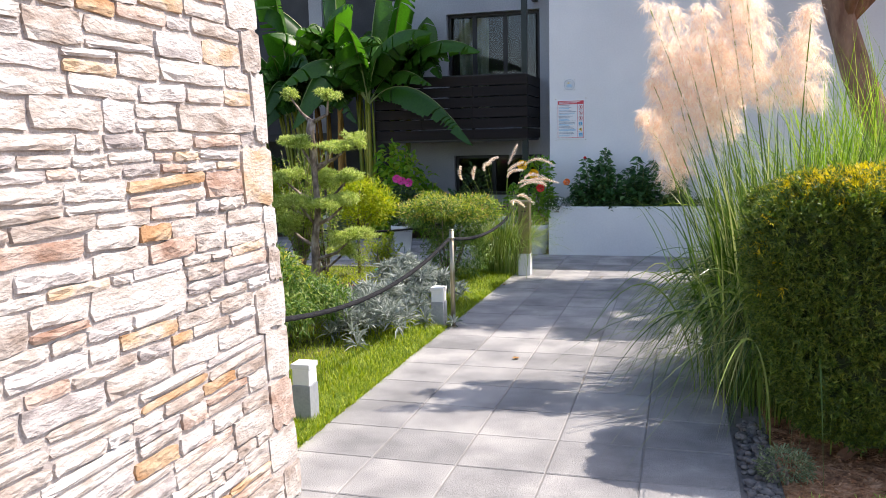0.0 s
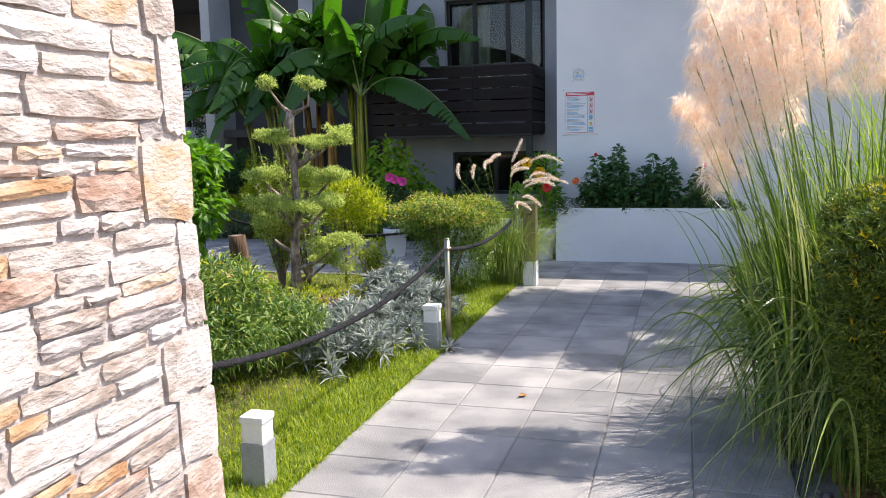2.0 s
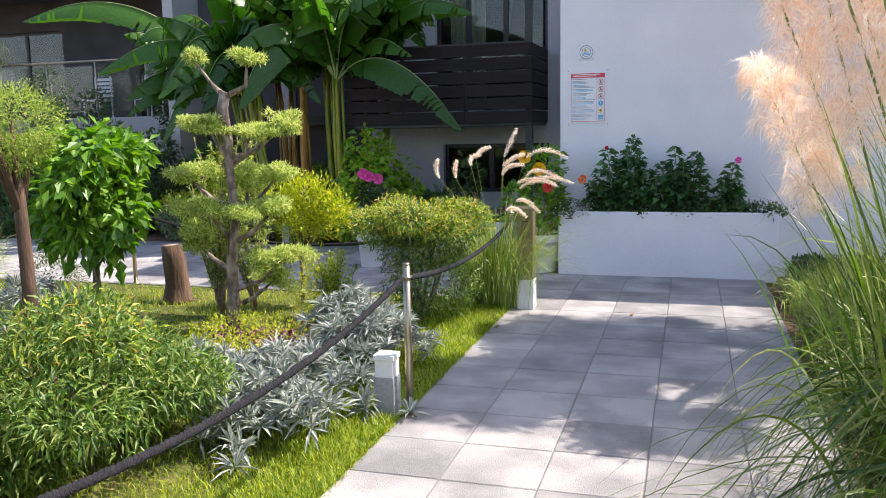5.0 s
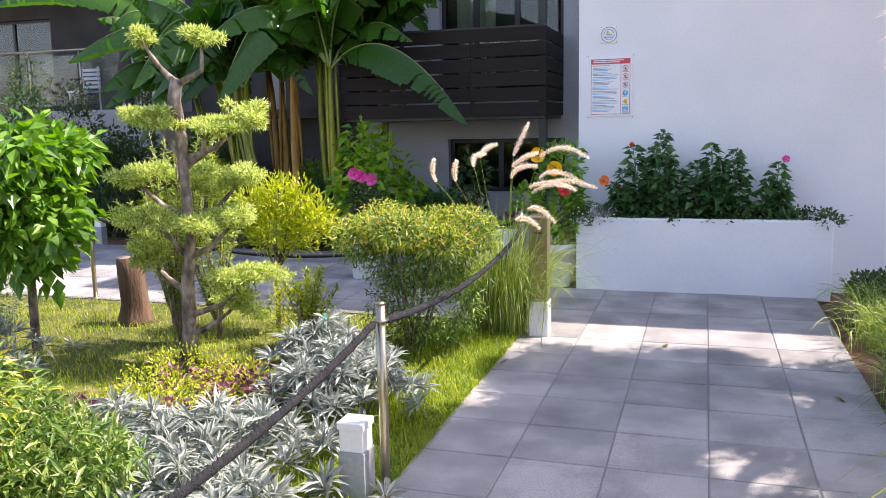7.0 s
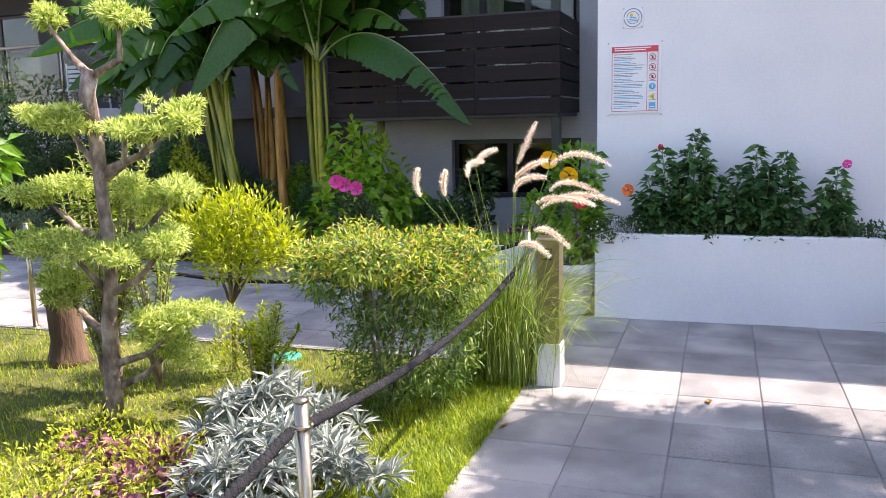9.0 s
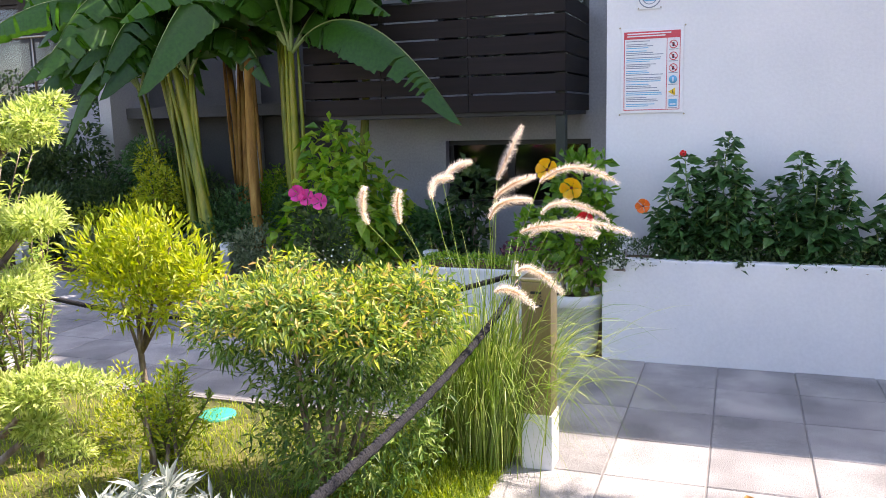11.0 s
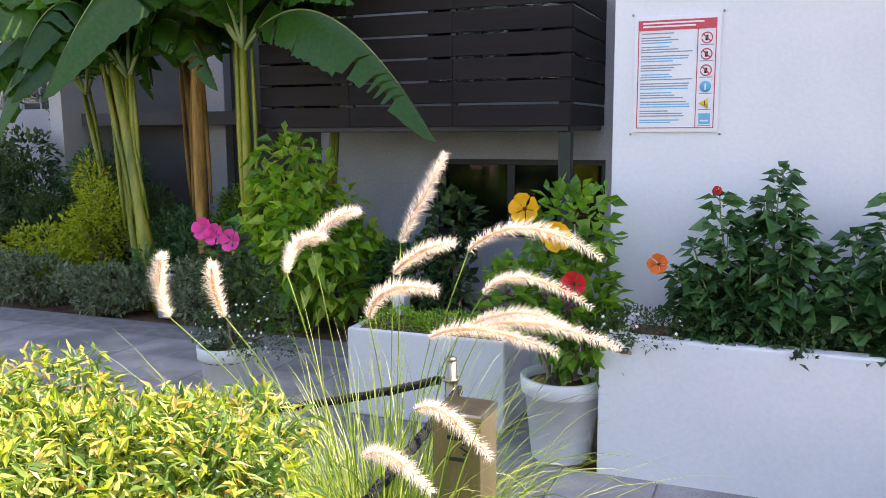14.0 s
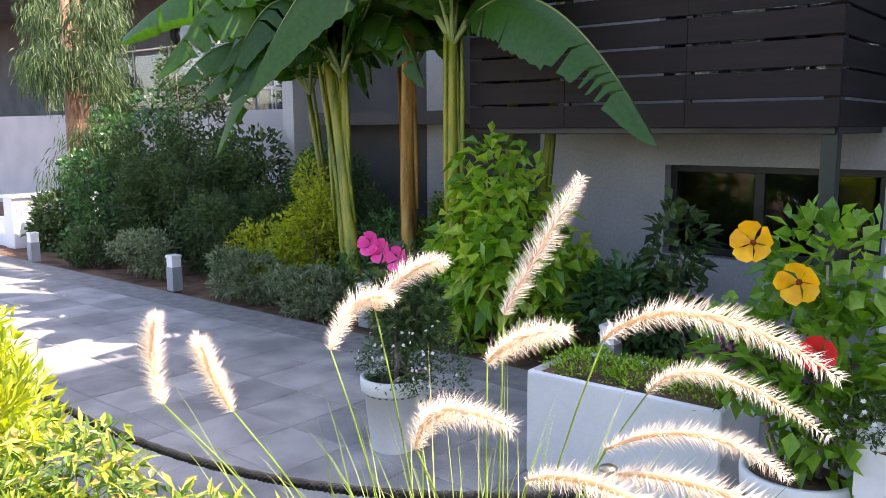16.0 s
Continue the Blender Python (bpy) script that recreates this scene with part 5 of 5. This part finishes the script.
for gx, gy, gs, gm in ((0.55, 10.3, 105, M_FOUNT), (0.5, 9.0, 106, M_REED), (0.6, 7.6, 107, M_REED), (0.62, 10.9, 108, M_FOUNT)):
    rg = np.random.default_rng(gs)
    gt = thing("grass_tuft", (gx, gy, -0.03), "tuft of arching dry green grass at the path edge", "grass", "path edge grass")
    gp = np.c_[rg.normal(size=(260, 2)) * [0.1, 0.16], np.zeros(260)]
    part("foliage", blade_mesh(gp, rg.uniform(0, 6.28, 260), rg.uniform(0.3, 0.75, 260), rg.uniform(0.15, 0.5, 260), 0.008, rg, rg.uniform(0.4, 1.0, 260), 8, twist=0.5), gm, gt)
shrub("dark_low_bush", (1.05, 10.6, -0.03), lumps_round((0, 0, 0.26), (0.4, 0.4, 0.26), 7, np.random.default_rng(15)), 1600, 0.06, 0.03, M_DARKSHRUB, "low dark green bush at the path edge", seed=109)
shrub("orange_cover", (0.62, 3.75, -0.03), [((x, y, 0.02), (0.2, 0.16, 0.05)) for x, y in ((0, 0), (0.3, 0.1), (0.2, -0.25), (0.5, 0.3))], 800, 0.035, 0.012, M_FOUNT, "sparse dry ground cover on reddish soil", "ground cover", seed=99, stems=1)
shrub("dark_low_bush", (0.75, 11.3, -0.03), lumps_round((0, 0, 0.22), (0.35, 0.35, 0.22), 6, np.random.default_rng(5)), 1300, 0.06, 0.03, M_DARKSHRUB, "low dark green bush at the end of the planter", seed=100)
shrub("grass_tuft", (0.85, 9.6, -0.03), [((0, 0, 0.25), (0.4, 0.6, 0.25))], 1300, 0.3, 0.007, M_FOUNT, "tuft of arching yellow-green grass at the path edge", "grass", seed=101, up=1.2)
shrub("grass_tuft", (0.7, 8.4, -0.03), [((0, 0, 0.25), (0.35, 0.5, 0.25))], 1000, 0.3, 0.007, M_REED, "tuft of arching green grass at the path edge", "grass", seed=102, up=1.2)

# ---- bed with bananas in front of the rear building ----
def banana_leaf(parent, a, m, b, width, seed, tear=0.5, hang=0.35):
    """An arching leaf: midrib a to b over m, blade hanging to both sides, torn across."""
    rng = np.random.default_rng(seed)
    a, m, b = map(np.array, (a, m, b))
    n = 44
    s = np.linspace(0, 1, n + 1)[:, None]
    C = a * (1 - s) ** 2 + 2 * m * s * (1 - s) + b * s ** 2
    T = unit(np.gradient(C, axis=0))
    S = unit(np.cross(T, [0, 0, 1.0]))
    N = np.cross(S, T)
    prof = np.clip(np.sin(np.pi * np.clip((s[:, 0] - 0.1) / 0.9, 0, 1) ** 0.75), 0, 1) ** 0.6 * width / 2
    V, F = [], []
    for side in (-1, 1):
        off = 0.0
        for i in range(2, n):
            if rng.random() < tear * 0.25:
                off = rng.uniform(-0.12, 0.1)
            gap = rng.random() < tear * 0.3
            base = len(V)
            for j, sh in ((i, 0.0), (i + 1, -0.03 * gap)):
                out = S[j] * side
                dr = hang + off + 0.05 * (j % 2)
                w = prof[j] * 1.0
                V += [C[j], C[j] + out * w * 0.5 * (1 - 0.2 * hang) + N[j] * w * (0.1 - 0.4 * hang) + T[j] * sh, C[j] + out * w * 0.95 * (1 - 0.4 * hang) - N[j] * w * dr + T[j] * (sh * 2 + 0.03)]
            F += [(base, base + 1, base + 4, base + 3), (base + 1, base + 2, base + 5, base + 4)]
    bm = bmesh.new()
    bm.from_mesh(mesh_of("blade", V, F))
    bmesh.ops.remove_doubles(bm, verts=bm.verts[:], dist=0.002)
    leaf = part("leaf", from_bm("leaf", bm, True), M_BANANA, parent)
    part("midrib", tube(C - N * 0.006, np.linspace(0.02, 0.004, n + 1), 6), M_MIDRIB, leaf)

def banana(base, top, r, dry, leaves, seed):
    t = thing("banana_plant", (base[0], base[1], -0.05), "tall banana plant with broad torn leaves in the bed", "banana plant", "banana plants")
    rng = np.random.default_rng(seed)
    e = np.array(top) - np.array([base[0], base[1], 0])
    r *= 0.8
    part("stem", tube([e * q + np.array([0.03 * math.sin(q * 5 + seed), 0, 0]) for q in np.linspace(0, 1, 7)], [r * 1.05, r * 0.95, r * 0.88, r * 0.82, r * 0.76, r * 0.7, r * 0.5], 14, rough=0.03, seed=seed), M_PSEUDO_DRY if dry else M_PSEUDO, t)
    for k in range(2):
        a0 = rng.uniform(0, 6.28)
        pts = [e * q + r * np.array([math.cos(a0 + q), math.sin(a0 + q), 0]) * 1.02 for q in np.linspace(0.35, 1, 6)]
        part("sheath", tube(pts, [0.012, 0.022, 0.024, 0.022, 0.02, 0.012], 6, seed=k), M_PSEUDO_DRY if dry else M_PSEUDO, t)
    for i, (m, b, w) in enumerate(leaves):
        o = np.array([base[0], base[1], 0])
        banana_leaf(t, e * 0.97, np.array(m) - o, np.array(b) - o, w * 1.45, seed * 10 + i, hang=0.85)
    for i in range(7):
        a = rng.uniform(0, 6.28)
        d = np.array([math.cos(a), 0.6 * math.sin(a) - 0.25, 0])
        l = rng.uniform(0.9, 1.5)
        banana_leaf(t, e * 0.97, e + d * l * 0.5 + [0, 0, rng.uniform(0.7, 1.3)], e + d * l + [0, 0, rng.uniform(-0.3, 1.2)], rng.uniform(0.6, 0.9), seed * 10 + 5 + i, hang=rng.uniform(0.3, 0.9))
banana((-5.47, 14.15), (-5.5, 14.15, 2.5), 0.085, False, [((-4.6, 13.9, 3.25), (-3.42, 13.5, 1.66), 0.52), ((-5.2, 13.6, 3.9), (-4.0, 13.2, 3.5), 0.5), ((-5.9, 13.6, 3.8), (-6.6, 12.9, 2.7), 0.5), ((-5.5, 14.3, 4.0), (-5.2, 14.4, 5.0), 0.5)], 1)
banana((-5.25, 14.6), (-5.2, 14.6, 2.7), 0.07, False, [((-4.4, 14.0, 3.9), (-3.3, 13.6, 3.2), 0.5), ((-4.9, 13.8, 4.1), (-4.3, 13.3, 4.6), 0.45), ((-5.0, 14.0, 3.3), (-4.2, 13.75, 2.7), 0.4)], 2)
banana((-6.1, 14.3), (-6.16, 14.3, 3.0), 0.085, True, [((-5.95, 13.4, 3.7), (-6.35, 12.75, 2.0), 0.62), ((-6.0, 13.5, 4.2), (-5.3, 13.0, 4.0), 0.5), ((-6.9, 14.0, 4.5), (-7.8, 13.6, 4.3), 0.5), ((-6.2, 14.5, 4.3), (-6.3, 14.6, 5.3), 0.5)], 3)
banana((-6.5, 14.1), (-7.1, 14.2, 2.6), 0.085, False, [((-7.6, 13.6, 3.6), (-8.9, 13.2, 2.6), 0.5), ((-7.3, 13.3, 3.3), (-7.6, 12.8, 2.2), 0.45), ((-7.0, 13.8, 4.2), (-7.1, 13.6, 4.9), 0.5)], 4)
banana((-7.2, 14.7), (-7.55, 14.6, 2.5), 0.075, False, [((-8.8, 14.3, 4.4), (-10.9, 14.0, 3.55), 0.55), ((-8.2, 14.0, 3.8), (-8.6, 13.7, 3.05), 0.45), ((-7.8, 14.2, 3.4), (-8.4, 13.9, 1.5), 0.4)], 5)
banana((-6.65, 14.85), (-6.6, 14.9, 2.4), 0.07, True, [((-6.4, 14.4, 3.6), (-5.8, 14.0, 3.0), 0.45), ((-6.9, 14.5, 3.7), (-7.4, 14.1, 3.3), 0.45)], 6)
banana((-7.0, 14.35), (-7.25, 14.4, 2.3), 0.06, False, [((-7.5, 14.0, 3.2), (-7.9, 13.6, 2.3), 0.4)], 7)

banana((-5.75, 14.5), (-5.85, 14.55, 2.7), 0.065, False, [((-5.9, 13.8, 3.6), (-6.0, 13.3, 2.6), 0.45)], 8)
banana((-6.75, 14.2), (-6.85, 14.2, 2.3), 0.06, False, [((-7.0, 13.6, 3.0), (-7.2, 13.2, 2.0), 0.4)], 9)
banana((-5.1, 14.75), (-4.95, 14.85, 2.9), 0.055, False, [((-4.5, 14.2, 3.9), (-3.9, 13.9, 3.1), 0.4)], 10)
banana((-6.9, 15.2), (-7.0, 15.2, 2.6), 0.065, True, [((-7.4, 14.8, 3.5), (-8.0, 14.4, 2.4), 0.45)], 11)
banana((-7.75, 14.9), (-8.1, 14.9, 2.2), 0.055, False, [((-8.6, 14.6, 3.0), (-9.2, 14.2, 2.0), 0.45)], 12)
shrub("broadleaf_bush", (-4.85, 14.0, -0.05), lumps_round((0, 0, 0.85), (0.85, 0.42, 0.85), 12, np.random.default_rng(10), 0.4), 1250, 0.16, 0.115, M_LIME, "large lime-green variegated broadleaf bush under the balcony", seed=111, up=-0.1, spread=0.9, bend=0.3)
shrub("broadleaf_bush", (-3.95, 14.25, -0.05), lumps_round((0, 0, 0.45), (0.45, 0.35, 0.45), 6, np.random.default_rng(11), 0.4), 900, 0.12, 0.07, M_HIB, "dark green broadleaf bush under the balcony", seed=112)
shrub("potted_rubber_plant", (-3.55, 14.2, -0.05), [((0, 0, 0.95), (0.2, 0.18, 0.3)), ((0, 0, 0.5), (0.15, 0.15, 0.4))], 300, 0.12, 0.075, M_DARKSHRUB, "dark round-leaved plant before the low window", seed=113)
for i, (x, y, z, w, m, lab) in enumerate(((-5.9, 13.95, 0.35, 0.4, M_GREYSHRUB, "grey-green spreading shrub at the bed edge"), (-7.0, 13.95, 0.28, 0.55, M_GREYSHRUB, "grey-green spreading shrub at the bed edge"), (-8.0, 14.0, 0.3, 0.6, M_GREYSHRUB, "grey-green spreading shrub at the bed edge"), (-10.2, 14.1, 0.3, 0.6, M_GREYSHRUB, "grey-green spreading shrub at the bed edge"), (-11.4, 14.1, 0.3, 0.5, M_DARKSHRUB, "dark green shrub at the bed edge"),
                                          (-7.7, 14.6, 0.75, 0.45, M_BOX, "golden-green shrub beside the banana plants"), (-8.9, 14.9, 0.55, 0.85, M_DARKSHRUB, "dark green mounded shrub in the bed"), (-10.0, 15.2, 0.9, 0.8, M_DARKSHRUB, "tall dark shrub against the terrace wall"), (-11.2, 15.2, 1.0, 0.7, M_DARKSHRUB, "tall dark shrub against the terrace wall"), (-6.6, 14.4, 0.5, 0.5, M_HIB, "dark green broadleaf shrub between the banana stems"), (-7.4, 15.0, 0.6, 0.6, M_DARKSHRUB, "dark green shrub between the banana stems"), (-5.8, 14.6, 0.5, 0.5, M_HIB, "dark green broadleaf shrub between the banana stems"), (-9.6, 14.6, 0.6, 0.8, M_DARKSHRUB, "dense dark green shrub in the bed"), (-8.5, 14.5, 0.45, 0.6, M_BOX, "golden-green shrub in the bed"), (-10.9, 14.7, 0.8, 0.8, M_DARKSHRUB, "dense dark green shrub in the bed"), (-12.1, 15.0, 1.0, 0.8, M_DARKSHRUB, "dense dark green shrub in the bed"), (-8.4, 15.4, 0.9, 0.7, M_HIB, "tall dark broadleaf shrub in the bed"), (-6.2, 15.2, 0.6, 0.7, M_LIME, "green broadleaf shrub between the banana stems"), (-9.0, 16.0, 0.7, 0.8, M_HIB, "dark green shrub against the terrace wall"))):
    shrub("bed_shrub", (x, y, -0.05), lumps_round((0, 0, z), (w, 0.4, z), 8, np.random.default_rng(120 + i), 0.4), int(3600 * w * (0.6 + z) / 0.6), 0.065, 0.028, m, lab, "shrub", "bed shrubs", seed=120 + i)
for i, (x, y, h) in enumerate(((-10.9, 15.6, 2.6), (-12.2, 15.9, 2.9), (-9.8, 16.4, 2.4))):
    shrub("climbing_shrub", (x, y, -0.05), [((0.1 * math.sin(z * 5), 0, z), (0.38, 0.3, 0.35)) for z in np.arange(0.6, h, 0.4)], 1700, 0.085, 0.04, M_DARKSHRUB, "tall loose climbing shrub before the terrace", "shrub", "climbing shrubs", seed=140 + i)

for i, (x, y, h, w) in enumerate(((-11.6, 15.2, 2.1, 0.5), (-10.2, 15.4, 1.75, 0.5), (-12.9, 15.2, 1.9, 0.55), (-9.4, 15.3, 1.5, 0.5), (-12.2, 14.5, 1.2, 0.5), (-13.4, 14.5, 0.8, 0.45))):
    shrub("leafy_climber", (x, y, -0.05), [((0.14 * math.sin(z * 6 + i), 0, z), (w * (1.1 - 0.35 * z / h), 0.3, 0.3)) for z in np.arange(0.25, h, 0.3)], 1500, 0.1, 0.06, M_DARKSHRUB if i % 2 else M_HIB, "tall dark leafy climber against the terrace wall", "shrub", "leafy climbers", seed=190 + i)

def far_conifer(x, y, h, seed):
    rng = np.random.default_rng(seed)
    t = thing("juniper_tree", (x, y, -0.05), "tall loose juniper with drooping foliage and reddish trunk", "tree", "junipers")
    part("trunk", tube([(0, 0, 0), (0.05, 0, h * 0.4), (0, 0, h)], [0.14, 0.11, 0.04], 10, rough=0.07, seed=seed), M_REDBARK, t)
    for i in range(14):
        z, a = h * rng.uniform(0.2, 0.98), rng.uniform(0, 6.28)
        e = np.array([math.cos(a) * 0.75, math.sin(a) * 0.75, z + 0.1])
        part("branch", tube([(0, 0, z), e], [0.035, 0.01], 6), M_REDBARK, t)
        P, D = cloud([(e * [0.8, 0.8, 1], (0.42, 0.42, 0.4))], 420, rng, 0.1)
        part("foliage", leaf_mesh(P, D * 0.4 + rng.normal(size=P.shape) * 0.3 - [0, 0, 1.0], rng.uniform(0.1, 0.22, len(P)), 0.018, rng, 0.2), M_DARKSHRUB, t)
far_conifer(-13.6, 15.0, 4.5, 151)
far_conifer(-15.6, 16.2, 5.0, 152)

def stairs():
    t = thing("garden_steps", (-14.2, 14.2, -0.05), "white rendered garden steps with low cheek wall", "steps")
    for i in range(4):
        part("step", block(-1.2, i * 0.32, 0, 0.0, i * 0.32 + 0.34, 0.18 * (i + 1), 0.008), M_WHITE, t)
    part("cheek_wall", block(0.005, -0.05, 0, 0.3, 1.3, 0.75, 0.01), M_WHITE, t)
    part("coping", block(-0.02, -0.08, 0.751, 0.33, 1.33, 0.8, 0.008), M_WHITE, t)
stairs()

# ---- lawn grass ----
def turf():
    rng = np.random.default_rng(160)
    n = 125000
    x = -2.06 - 6.5 * rng.random(n) ** 1.5
    y = rng.uniform(3.5, 10.38, n)
    k = rng.random(n) < 0.33
    x[k] = -2.03 - np.abs(rng.normal(size=k.sum())) * 0.26
    P = np.c_[x, y, np.full(n, -0.014)]
    tall = np.where(k, rng.uniform(0.03, 0.11, n), rng.uniform(0.03, 0.085, n)) * (0.7 + 0.6 * np.abs(np.sin(x * 3.1) * np.cos(y * 2.3)))
    g = part("lawn_grass", blade_mesh(P, rng.uniform(0, 6.28, n), tall, rng.uniform(0.01, 0.06, n), 0.006, rng, rng.uniform(0.1, 0.5, n), 2), M_GRASS)
    tagged(g, "sunlit uneven green lawn grass along the path", "grass", kind="stuff")
turf()

def fallen_leaves():
    rng = np.random.default_rng(170)
    for x, y in ((-0.95, 9.95), (-2.0, 9.2), (-1.2, 6.1), (0.1, 8.9), (-3.4, 12.9)):
        l = thing("fallen_leaf", (x, y, 0.004), "single dry fallen leaf lying on the paving", "leaf", "fallen leaves", rz=rng.uniform(0, 360))
        part("blade", leaf_mesh(np.array([[0, 0, 0.003]]), np.array([[1.0, 0, 0.05]]), 0.09, 0.045, rng, -0.05), M_PSEUDO_DRY, l)
fallen_leaves()

# ---- pieces: stones, tiles, pebbles ----
stone_wall()

def tiles():
    rng = random.Random(6)
    g = 0.0032
    forms = []
    for k in range(4):
        h = PITCH / 2 - g
        c = 0.005
        V = [(-h, -h, -0.03), (h, -h, -0.03), (h, h, -0.03), (-h, h, -0.03), (-h, -h, -c), (h, -h, -c), (h, h, -c), (-h, h, -c), (-h + c, -h + c, 0), (h - c, -h + c, 0), (h - c, h - c, 0), (-h + c, h - c, 0)]
        F = [(8, 9, 10, 11)] + [(a, (a + 1) % 4, (a + 1) % 4 + 4, a + 4) for a in range(4)] + [(a + 4, (a + 1) % 4 + 4, (a + 1) % 4 + 8, a + 8) for a in range(4)]
        me = mesh_of("tile", V, F)
        me.materials.append(M_TILE)
        forms.append((me, V, F))
    rest = [[], []]
    def lay(x, y, w, parent, single):
        me, V, F = forms[rng.randrange(4)]
        z = rng.uniform(-0.002, 0.002)
        if single:
            ob = part("tile", me, None, parent)
            ob.matrix_basis = pose(x, y, z, rng.uniform(-0.15, 0.15), rng.uniform(-0.15, 0.15), 90 * rng.randrange(4))
        else:
            o = len(rest[0])
            rest[0].extend((x + v[0], y + v[1], z + v[2]) for v in V)
            rest[1].extend([i + o for i in f] for f in F)
    rows = [YG + (j + 0.5) * PITCH for j in range(-33, 6)]
    for y in rows:
        for i in range(5):
            lay(XR - (i + 0.5) * PITCH, y, 1, pavement, y > 2.5)
    r = part("tile_rest", mesh_of("tile_rest", *rest), M_TILE, pavement)
    r["kind"] = "stuff"
    rest[0], rest[1] = [], []
    for j in range(3, 10):
        y = YG + (j + 0.5) * PITCH - 0.03
        if y + PITCH / 2 > 13.7 or y - PITCH / 2 < 10.38:
            continue
        for i in range(5, 38):
            lay(XR - (i + 0.5) * PITCH, y, 1, plaza, i < 24)
    r = part("tile_rest", mesh_of("tile_rest", *rest), M_TILE, plaza)
    r["kind"] = "stuff"
tiles()

def pebbles():
    rng = np.random.default_rng(180)
    forms = []
    for k in range(5):
        bm = bmesh.new()
        bmesh.ops.create_icosphere(bm, subdivisions=1, radius=1)
        for v in bm.verts:
            v.co = Vector((v.co.x * rng.uniform(0.9, 1.2), v.co.y * rng.uniform(0.8, 1.0), v.co.z * 0.55))
        me = from_bm("pebble", bm, True)
        me.materials.append(M_PEBBLE)
        forms.append(me)
    strip = structure("pebble_strip", block(XR + 0.004, 2.0, -0.06, XR + 0.2, 6.2, -0.03), M_JOINT, "strip of rounded grey pebbles beside the path", "gravel")
    for i in range(290):
        ob = part("pebble", forms[i % 5], None, strip)
        s = rng.uniform(0.016, 0.03)
        ob.matrix_basis = pose(XR + 0.03 + rng.random() * 0.15, rng.uniform(3.2, 5.0), -0.025 + rng.random() * 0.02, 0, 0, rng.uniform(0, 360)) @ Matrix.Diagonal((s, s, s, 1))
pebbles()
